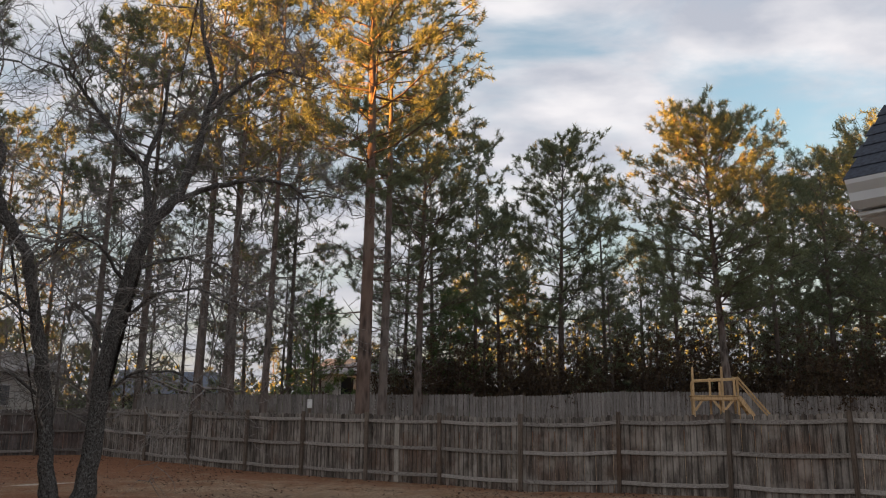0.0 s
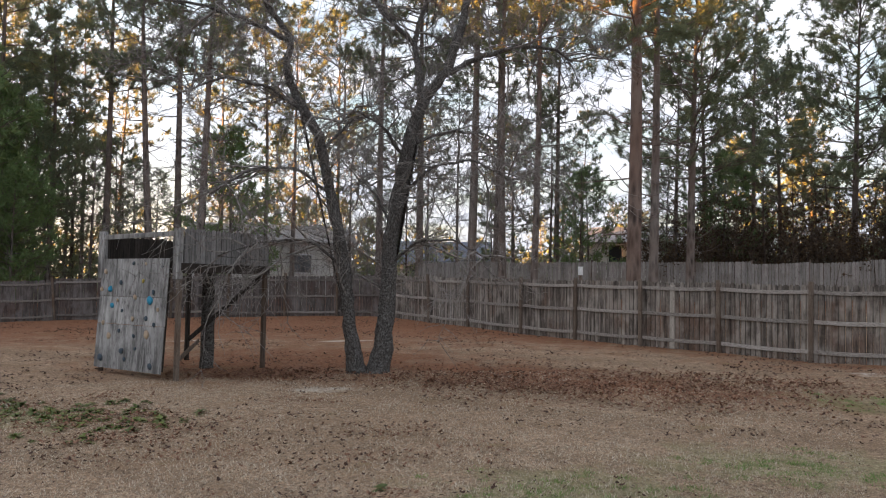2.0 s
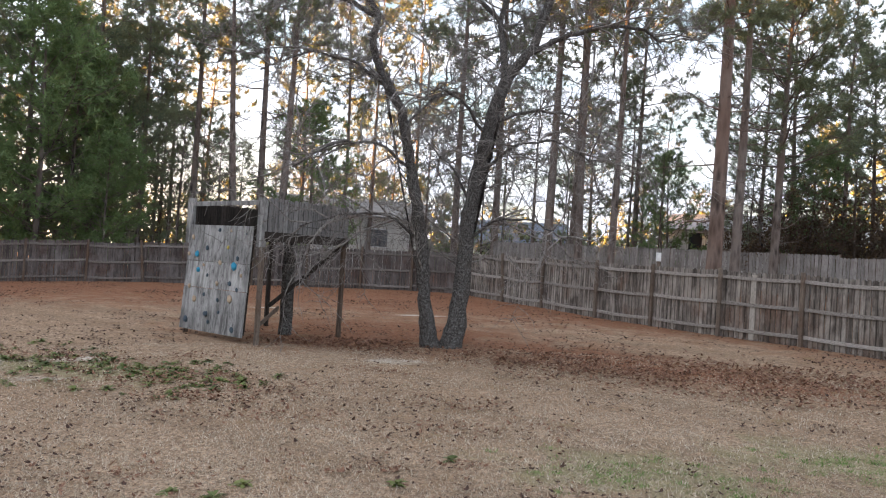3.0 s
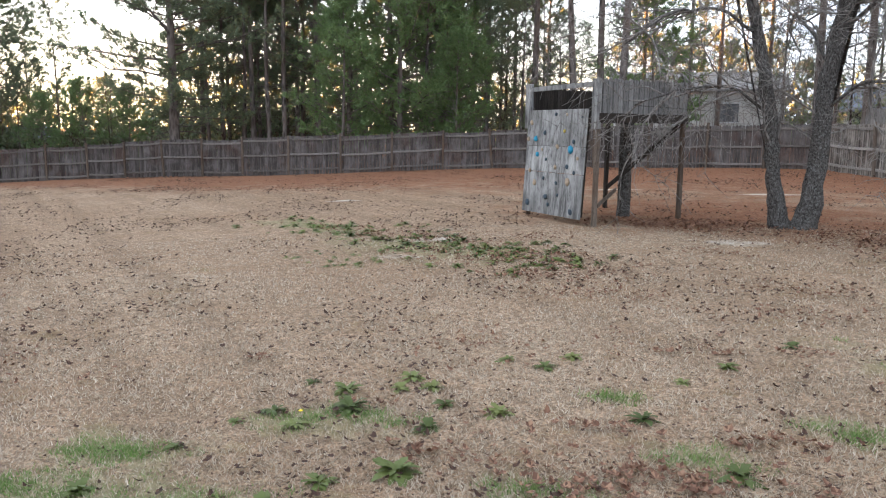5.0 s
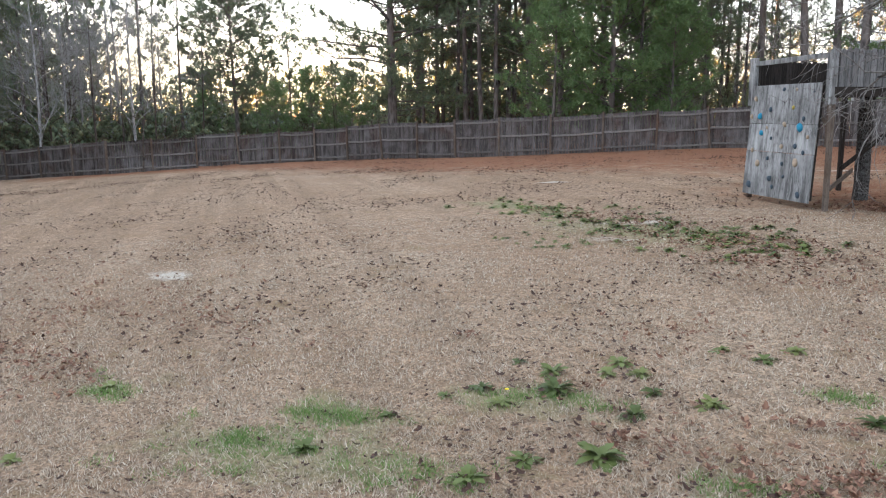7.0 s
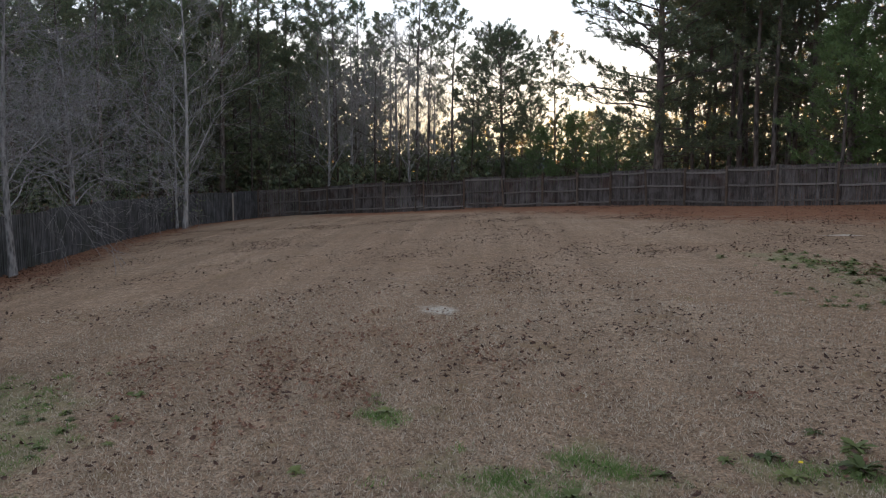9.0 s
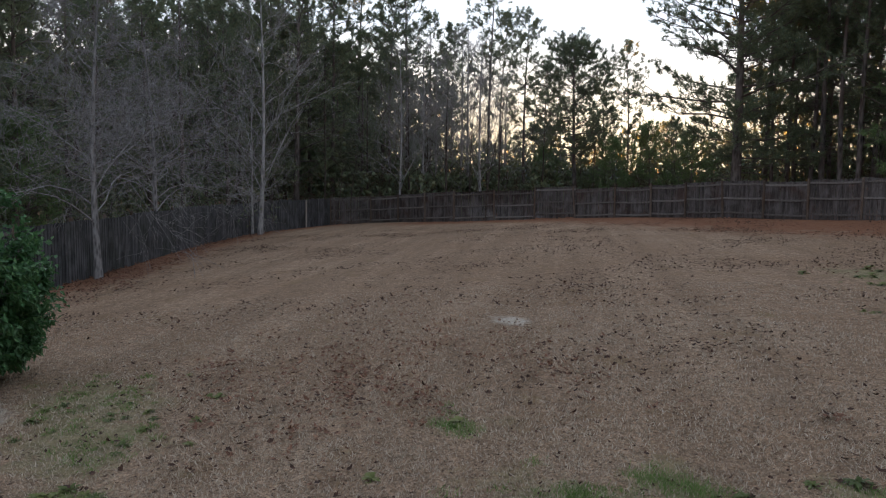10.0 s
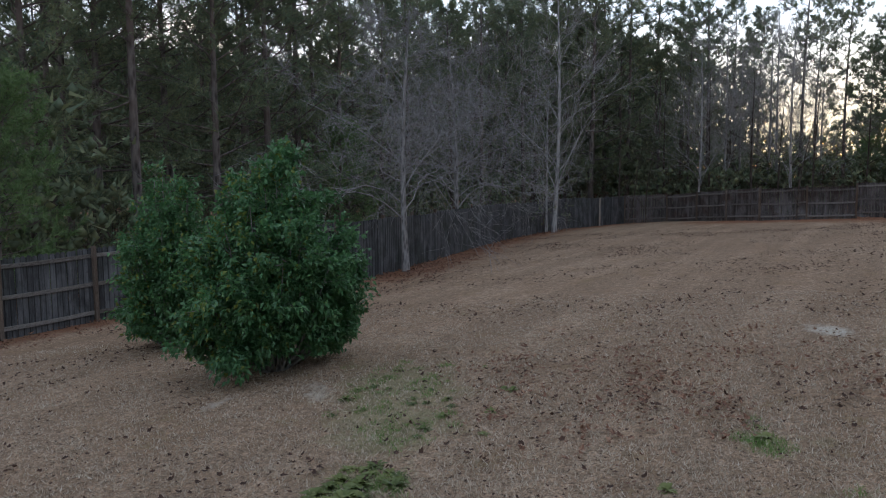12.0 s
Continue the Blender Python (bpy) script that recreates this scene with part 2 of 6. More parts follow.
MAT_FENCE_DS = wood_weathered("dark_grey_single_board", (0.032, 0.033, 0.034), (0.085, 0.085, 0.088), (0.18, 0.18, 0.184), (0.062, 0.068, 0.058), edge=True, streak=0.6)
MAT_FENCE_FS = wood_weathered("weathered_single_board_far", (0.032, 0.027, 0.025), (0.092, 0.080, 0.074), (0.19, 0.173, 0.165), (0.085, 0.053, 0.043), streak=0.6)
MAT_RAIL = wood_weathered("weathered_rail_wood", (0.05, 0.043, 0.037), (0.14, 0.124, 0.11), (0.26, 0.242, 0.225), vertical=(0.7, 9, 9))
MAT_RAIL_NEAR = wood_weathered("sunbleached_rail_wood", (0.10, 0.088, 0.077), (0.26, 0.235, 0.21), (0.43, 0.40, 0.37), vertical=(0.7, 9, 9))
MAT_POST = wood_weathered("post_wood", (0.04, 0.03, 0.024), (0.12, 0.092, 0.072), (0.21, 0.172, 0.14), (0.10, 0.063, 0.043))
MAT_NEWWOOD = wood_weathered("fresh_treated_pine", (0.36, 0.225, 0.11), (0.50, 0.335, 0.175), (0.62, 0.45, 0.26), vertical=(4, 4, 0.7))
MAT_PLY = wood_weathered("weathered_plywood", (0.06, 0.058, 0.056), (0.27, 0.265, 0.258), (0.47, 0.465, 0.45), (0.18, 0.176, 0.17), vertical=(3.5, 3.5, 0.5), streak=0.7)
MAT_NEWBOARD = wood_weathered("newer_board_wood", (0.15, 0.13, 0.11), (0.30, 0.27, 0.235), (0.38, 0.35, 0.31))
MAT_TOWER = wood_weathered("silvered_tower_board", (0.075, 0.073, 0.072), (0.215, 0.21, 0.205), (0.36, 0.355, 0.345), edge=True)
# Tower wood with the shade under and behind its platform put in the colour
MAT_SHADEDWOOD = wood_weathered("shaded_tower_wood", (0.012, 0.01, 0.009), (0.034, 0.028, 0.024), (0.065, 0.055, 0.047))
MAT_PINEBARK = bark("pine_bark", (0.035, 0.03, 0.027), (0.185, 0.16, 0.145), (0.15, 0.112, 0.094), scale=7)
MAT_REDBARK = bark("reddish_pine_bark", (0.04, 0.03, 0.026), (0.18, 0.135, 0.113), (0.15, 0.096, 0.074), scale=6)
MAT_OAKBARK = bark("oak_bark_with_lichen", (0.012, 0.011, 0.010), (0.10, 0.09, 0.084), None, (0.24, 0.245, 0.23), scale=58)
MAT_TWIG = bark("grey_twigs", (0.085, 0.077, 0.07), (0.27, 0.25, 0.232), scale=16)
MAT_PALEBARK = bark("pale_bark", (0.16, 0.15, 0.145), (0.42, 0.40, 0.385), scale=8)
MAT_GREYBARK = bark("grey_smooth_bark", (0.10, 0.095, 0.093), (0.30, 0.285, 0.277), scale=12)
MAT_GREYTWIG = bark("fine_grey_twigs", (0.12, 0.115, 0.115), (0.34, 0.325, 0.32), scale=16)
MAT_DARKBARK = bark("dark_sapling_bark", (0.03, 0.024, 0.02), (0.11, 0.085, 0.07), scale=14)
MAT_NEEDLE = leafy("pine_needles", (0.085, 0.13, 0.088), (0.155, 0.20, 0.12), (0.27, 0.28, 0.14), through=0.3)
MAT_NEEDLE_Y = leafy("young_pine_needles", (0.078, 0.142, 0.055), (0.135, 0.212, 0.078), (0.205, 0.275, 0.112), through=0.38)
MAT_BUSH = leafy("glossy_bush_leaves", (0.045, 0.12, 0.045), (0.08, 0.19, 0.07), (0.15, 0.28, 0.10), rough=0.4, through=0.32, spec=0.5)
MAT_BUSH_Y = leafy("yellow_green_bush_leaves", (0.10, 0.15, 0.03), (0.14, 0.19, 0.035), (0.20, 0.20, 0.04), rough=0.45, through=0.3)
MAT_BROWNLEAF = leafy("withered_brown_leaves", (0.032, 0.022, 0.014), (0.075, 0.05, 0.03), (0.14, 0.095, 0.05), rough=0.8)
MAT_LITTER = leafy("fallen_oak_leaves", (0.048, 0.021, 0.013), (0.165, 0.076, 0.045), (0.40, 0.245, 0.155), rough=0.75, through=0.15)
MAT_LITTER_DARK = leafy("rotting_leaves", (0.016, 0.011, 0.009), (0.05, 0.028, 0.02), (0.12, 0.06, 0.038), rough=0.85, through=0.1)
MAT_BLADE = leafy("dry_grass_blades", (0.19, 0.13, 0.085), (0.47, 0.38, 0.28), (0.70, 0.62, 0.51), rough=0.8, through=0.2)
MAT_GREENBLADE = leafy("green_grass_blades", (0.08, 0.15, 0.032), (0.15, 0.25, 0.06), (0.26, 0.35, 0.12), rough=0.6, through=0.35)
MAT_WEED = leafy("rosette_weed_leaves", (0.052, 0.074, 0.018), (0.108, 0.14, 0.034), (0.19, 0.205, 0.065), rough=0.6, through=0.2, island=False)
MAT_FLOWER = plain("yellow_flower", (0.75, 0.55, 0.03), 0.6)
MAT_GROUND = ground_material()
MAT_SHINGLE = plain("slate_grey_shingle", (0.045, 0.052, 0.068), 0.9, 0.2, 0.45, 40)
MAT_GUTTER = plain("white_gutter_metal", (0.62, 0.64, 0.66), 0.4, 0.5, 0.08, 3)
MAT_SIDING = plain("pale_siding", (0.55, 0.55, 0.53), 0.7, 0.3, 0.12, 2)
MAT_GREYROOF = plain("grey_blue_roof", (0.13, 0.15, 0.19), 0.8, 0.3, 0.3, 3)
MAT_BROWNROOF = plain("pale_grey_roof", (0.30, 0.29, 0.285), 0.9, 0.2, 0.3, 3)
MAT_REDSHED = plain("dull_red_board", (0.075, 0.035, 0.028), 0.9, 0.2, 0.3, 3)
MAT_GLASS = plain("dark_window", (0.02, 0.024, 0.03), 0.1, 0.6, 0.1, 1)
MAT_HOLD_BLUE = plain("blue_climbing_hold", (0.03, 0.23, 0.36), 0.6)
MAT_HOLD_DARK = plain("slate_climbing_hold", (0.055, 0.075, 0.095), 0.7)
MAT_HOLD_TAN = plain("tan_climbing_hold", (0.36, 0.28, 0.20), 0.7)
MAT_HOLD_YEL = plain("yellow_climbing_hold", (0.42, 0.33, 0.08), 0.7)
MAT_PAPER = plain("pale_paper", (0.7, 0.7, 0.68), 0.8)


# ---- geometry helpers ----
class Soup:
    """Gathers tubes, boxes and loose faces into one mesh."""

    def __init__(self):
        self.v, self.f, self.n = [], [], 0

    def add(self, verts, faces):
        verts = np.asarray(verts, float).reshape(-1, 3)
        faces = np.asarray(faces, int)
        self.v.append(verts)
        self.f.append(faces + self.n)
        self.n += len(verts)

    def tube(self, path, radii, sides=5, cap=True):
        p = np.asarray(path, float)
        r = np.asarray(radii, float)
        d = np.gradient(p, axis=0)
        d /= np.linalg.norm(d, axis=1)[:, None] + 1e-9
        ref = np.array([0.0, 0.0, 1.0]) if abs(d[:, 2]).mean() < 0.8 else np.array([1.0, 0.0, 0.0])
        u = np.cross(d, ref)
        u /= np.linalg.norm(u, axis=1)[:, None] + 1e-9
        w = np.cross(d, u)
        a = np.arange(sides) * 2 * np.pi / sides
        ring = p[:, None] + r[:, None, None] * (np.cos(a)[None, :, None] * u[:, None] + np.sin(a)[None, :, None] * w[:, None])
        k = len(p)
        i = np.arange(k - 1)[:, None] * sides + np.arange(sides)[None]
        j = np.arange(k - 1)[:, None] * sides + (np.arange(sides)[None] + 1) % sides
        self.add(ring.reshape(-1, 3), np.stack([i, j, j + sides, i + sides], -1).reshape(-1, 4))
        if cap:
            for b in (0, k - 1):
                ids = np.arange(sides) + b * sides + self.n - k * sides
                self.v.append(p[b:b + 1])
                self.f.append(np.stack([ids, np.roll(ids, -1), np.full(sides, self.n)], -1))
                self.n += 1

    def tris(self, t):
        t = np.asarray(t, float).reshape(-1, 3)
        self.add(t, np.arange(len(t)).reshape(-1, 3))

    def quads(self, t):
        t = np.asarray(t, float).reshape(-1, 3)
        self.add(t, np.arange(len(t)).reshape(-1, 4))

    def mesh(self, name, mat, smooth=False):
        me = bpy.data.meshes.new(name)
        v = np.concatenate(self.v)
        starts, loops, at = [], [], 0
        for f in self.f:
            k = f.shape[1]
            starts.append(at + np.arange(len(f)) * k)
            loops.append(f.reshape(-1))
            at += f.size
        starts, loops = np.concatenate(starts), np.concatenate(loops)
        me.vertices.add(len(v))
        me.vertices.foreach_set("co", v.astype(np.float32).reshape(-1))
        me.loops.add(len(loops))
        me.loops.foreach_set("vertex_index", loops.astype(np.int32))
        me.polygons.add(len(starts))
        me.polygons.foreach_set("loop_start", starts.astype(np.int32))
        if smooth:
            me.polygons.foreach_set("use_smooth", np.ones(len(starts), bool))
        me.update(calc_edges=True)
        me.validate()
        me.materials.append(mat)
        return me


def piece(name, me, parent, m=None, label=""):
    """One mesh object under a thing or a part."""
    ob = new(name, me)
    ob.parent = parent
    if m is not None:
        ob.matrix_basis = m
    return tagged(ob, label)


def part(name, bm, material, parent, label=""):
    me = bpy.data.meshes.new(name)
    bm.to_mesh(me)
    bm.free()
    me.materials.append(material)
    return piece(name, me, parent, None, label)


def board(bm, m, size, bevel=0.008):
    """A bevelled board of that size, its middle at the pose m, into bm."""
    r = bmesh.ops.create_cube(bm, size=1.0, matrix=m @ Matrix.Diagonal((*size, 1)))
    edges = list({e for v in r["verts"] for e in v.link_edges})
    if bevel:
        bmesh.ops.bevel(bm, geom=edges, offset=bevel, segments=1, affect="EDGES")


def between(a, b, up=(0, 0, 1)):
    """The pose of a thing whose x runs from a to b, at the middle of the two."""
    a, b = Vector(a), Vector(b)
    x = (b - a).normalized()
    z = Vector(up)
    y = z.cross(x).normalized()
    z = x.cross(y)
    m = Matrix((x, y, z)).transposed().to_4x4()
    m.translation = (a + b) / 2
    return m, (b - a).length


def thing(name, place=(0, 0, 0), turn=0.0):
    ob = new(name)
    ob.matrix_basis = pose(*place, 0, 0, turn)
    return ob


def heading(yaw, dist=1.0):
    return np.array([-math.sin(radians(yaw)), math.cos(radians(yaw))]) * dist


# ---- ground ----
SLOPE = (0.1691, 0.4426, 1.7594, 0.0676, -0.269, -1.0171, 0.1251, -0.2057, -0.0302, 0.4574)


def gz(x, y):
    """Height of the ground: a lawn that falls from the north fence to the south-west."""
    x, y = np.clip(np.asarray(x, float), -58, 18) / 30, np.clip(np.asarray(y, float), -18, 42) / 30
    basis = (1, x, y, x * x, x * y, y * y, x ** 3, x * x * y, x * y * y, y ** 3)
    rise = np.clip((x * 30 - 2) / 8, 0, 1) * np.clip((y * 30 - 9) / 8, 0, 1) * 0.28 + np.clip((y * 30 - 31) / 8, 0, 1) * np.clip((x * 30 + 25) / 8, 0, 1) * 0.42
    return sum(c * b for c, b in zip(SLOPE, basis)) + rise


def ground_at(x, y):
    return Vector((x, y, float(gz(x, y))))


FENCE_A = [(14.2, 12.6), (12.1, 14.0), (10.2, 15.3), (8.35, 16.6), (6.36, 18.1), (4.25, 19.55), (2.03, 20.5), (0.05, 22.0), (-2.0, 23.1), (-4.0, 24.4), (-5.95, 25.7), (-8.4, 28.0), (-10.4, 29.5), (-12.9, 31.6)]
LINE_B = [(-12.9, 31.6), (-17.1, 31.4), (-27.2, 27.2), (-30.6, 23.4), (-33.3, 19.8), (-38.8, 17.4), (-44.6, 14.4), (-46.8, 11.3), (-48.7, 4.7)]
LINE_C = [(-48.7, 4.7), (-54.8, 0.2), (-54.6, -3.0)]
LINE_D = [(-54.6, -3.0), (-47.2, -6.7), (-38.2, -8.0), (-30.0, -8.4), (-24.8, -8.6), (-22.0, -9.4)]
LINE_E = [(-22.0, -9.4), (-19.6, -12.8), (-17.3, -13.4), (-14.9, -14.1), (-12.6, -14.8), (-10.2, -15.5), (-7.8, -16.1)]
LINE_N = [(-15.5, 42.0), (-6.0, 40.4), (5.0, 40.0), (11.0, 39.6), (26.0, 37.0)]


def resample(line, step):
    p = np.asarray(line, float)
    s = np.r_[0, np.cumsum(np.linalg.norm(np.diff(p, axis=0), axis=1))]
    k = max(1, round(s[-1] / step))
    t = np.linspace(0, s[-1], k + 1)
    return [(float(np.interp(a, s, p[:, 0])), float(np.interp(a, s, p[:, 1]))) for a in t]


def line_distance(x, y, line):
    best = np.full(np.shape(x), 1e9)
    for (ax, ay), (bx, by) in zip(line[:-1], line[1:]):
        dx, dy = bx - ax, by - ay
        t = np.clip(((x - ax) * dx + (y - ay) * dy) / (dx * dx + dy * dy), 0, 1)
        best = np.minimum(best, np.hypot(x - ax - t * dx, y - ay - t * dy))
    return best


def blob(x, y, cx, cy, rx, ry, turn=0.0):
    a = radians(turn)
    u, w = (x - cx) * math.cos(a) + (y - cy) * math.sin(a), -(x - cx) * math.sin(a) + (y - cy) * math.cos(a)
    return np.clip(1.15 - np.sqrt((u / rx) ** 2 + (w / ry) ** 2) * 0.65, 0, 1)


SANDS = [(-13.18, 2.07, 0.55, 0.30, 20), (-11.57, 10.5, 0.75, 0.3, 40), (-10.7, 8.9, 0.45, 0.2, 40), (-7.0, 13.6, 0.6, 0.3, 10), (-12.6, -2.79, 0.4, 0.18, 0), (-11.2, -6.6, 0.55, 0.25, 0), (-9.6, -4.4, 0.5, 0.2, 20), (-5.3, 5.1, 0.2, 0.1, 40), (2.9, 18.4, 0.55, 0.25, -30), (-19.5, 14.0, 0.7, 0.2, 40), (-15.0, 21.0, 0.9, 0.25, 30), (-10.5, 22.0, 0.9, 0.22, 30), (-8.9, -5.3, 0.35, 0.15, 10)]
GREENS = [(-5.64, 1.52, 1.0, 0.5, 45), (-4.82, 2.16, 0.7, 0.35, 40), (-5.96, 2.18, 0.5, 0.25, 30), (-3.91, 5.62, 0.28, 0.15, 30), (-2.73, 4.95, 0.38, 0.22, 20), (-2.26, 6.16, 0.36, 0.22, 10), (-3.27, 3.83, 0.34, 0.2, 30), (-5.27, 3.67, 0.8, 0.3, 40), (-1.5, 8.5, 1.6, 0.8, 10), (0.6, 10.2, 1.6, 0.9, 0), (2.8, 14.6, 1.8, 0.9, -20), (-8.2, -2.9, 1.1, 0.7, 10), (-9.9, -3.4, 1.2, 0.8, 20), (-6.43, -2.5, 0.6, 0.4, 10), (-11.0, 9.7, 2.4, 0.9, 5), (-7.9, 0.71, 0.5, 0.3, 0), (-6.0, 2.2, 0.6, 0.3, 30), (-15.5, 10.2, 2.2, 0.6, 0)]


def build_ground():
    xs = np.r_[-1500, -600, -250, -140, np.arange(-90, -56, 3.0), np.arange(-56, 16.01, 0.4), np.arange(19, 60, 4.0), 90, 160, 300, 700, 1500]
    ys = np.r_[-1500, -600, -250, -120, np.arange(-60, -17, 3.0), np.arange(-17, 33.01, 0.4), np.arange(36, 90, 3.0), 120, 200, 400, 800, 1500]
    X, Y = np.meshgrid(xs, ys, indexing="ij")
    Z = gz(X, Y)
    rng = np.random.default_rng(4)
    inside = (X > -57) & (X < 17) & (Y > -18) & (Y < 34)
    Z = Z + np.where(inside, rng.normal(0, 0.006, X.shape), 0)
    straw = np.clip(1.2 - line_distance(X, Y, LINE_B) / (6.5 + 13.0 * np.clip((Y - 6) / 14, 0, 1)), 0, 1)
    straw = np.maximum(straw, np.clip(1.0 - line_distance(X, Y, FENCE_A[9:]) / 6.0, 0, 1))
    straw = np.maximum(straw, np.clip(0.72 - line_distance(X, Y, FENCE_A[:10]) / 8.0, 0, 1))
    straw = np.maximum(straw, np.clip(0.95 - line_distance(X, Y, LINE_D) / 4.2, 0, 1))
    straw = np.maximum(straw, np.clip(0.9 - line_distance(X, Y, LINE_E) / 3.0, 0, 1))
    straw = np.maximum(straw, blob(X, Y, -9.5, 17.5, 6.0, 4.0, 10) * 0.9)
    straw = np.maximum(straw, blob(X, Y, -4.0, 16.5, 5.5, 1.8, -20) * 0.9)
    straw = np.maximum(straw, blob(X, Y, -1.2, 15.7, 5.0, 1.1, -20) * 0.85)
    straw = np.maximum(straw, np.where(inside, 0.33, 0.7))
    green, sand = np.zeros_like(X) + np.where(inside, 0.22, 0.0), np.zeros_like(X)
    for b in GREENS:
        green = np.maximum(green, blob(X, Y, *b))
    for b in SANDS:
        sand = np.maximum(sand, blob(X, Y, *b))
    nx, ny = len(xs), len(ys)
    i = (np.arange(nx - 1)[:, None] * ny + np.arange(ny - 1)[None]).reshape(-1)
    s = Soup()
    s.add(np.stack([X, Y, Z], -1), np.stack([i, i + ny, i + ny + 1, i + 1], -1))
    me = s.mesh("ground", MAT_GROUND, True)
    for name, a in (("straw", straw), ("green", green), ("sand", sand)):
        me.attributes.new(name, "FLOAT", "POINT").data.foreach_set("value", a.astype(np.float32).reshape(-1))
    tagged(new("ground", me), "dry winter lawn with reddish pine straw and sandy patches", "lawn", kind="structure")


build_ground()

# ---- fences ----
PICKET_W, PICKET_H, POST_H = 0.138, 1.80, 1.84


def picket_mesh(seed, mat, h=PICKET_H):
    """A dog-eared board, a little bowed and uneven at its foot."""
    r = random.Random(seed)
    w, t, e = PICKET_W / 2 - r.uniform(0.001, 0.006), 0.009, r.uniform(0.03, 0.045)
    foot, bow = r.uniform(-0.05, 0.02), r.uniform(-0.006, 0.006)
    out = [(-w, foot), (w, foot), (w + bow, h * 0.5), (w, h - e), (w - e, h), (-w + e, h), (-w, h - e), (-w + bow, h * 0.5)]
    bm = bmesh.new()
    f = bm.faces.new([bm.verts.new((x, -t, z)) for x, z in out])
    x = bmesh.ops.extrude_face_region(bm, geom=[f])
    bmesh.ops.translate(bm, verts=[v for v in x["geom"] if isinstance(v, bmesh.types.BMVert)], vec=(0, 2 * t, 0))
    bmesh.ops.recalc_face_normals(bm, faces=bm.faces)
    me = bpy.data.meshes.new("picket")
    bm.to_mesh(me)
    bm.free()
    me.materials.append(mat)
    return me


PICKETS = [picket_mesh(i, MAT_FENCE) for i in range(8)]
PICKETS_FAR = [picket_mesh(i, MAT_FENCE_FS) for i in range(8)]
PICKETS_NEIGHBOUR = [picket_mesh(i, MAT_FENCE_NS) for i in range(8)]
PICKETS_DARK = [picket_mesh(i, MAT_FENCE_DS) for i in range(8)]


def picket_array(seed, h):
    """The same board as loose arrays, for runs of boards that stay far off."""
    r = random.Random(seed)
    w, t, e, foot = PICKET_W / 2 - r.uniform(0.001, 0.006), 0.009, 0.028, r.uniform(-0.05, 0.02)
    out = [(-w, foot), (w, foot), (w, h - e), (w - e, h), (-w + e, h), (-w, h - e)]
    v = np.array([(x, -t, z) for x, z in out] + [(x, t, z) for x, z in out])
    return v


HEX_SIDES = np.array([[i, (i + 1) % 6, (i + 1) % 6 + 6, i + 6] for i in range(6)])
HEX_CAPS = np.array([[0, 1, 2, 5], [2, 3, 4, 5], [7, 6, 11, 8], [9, 8, 11, 10]])


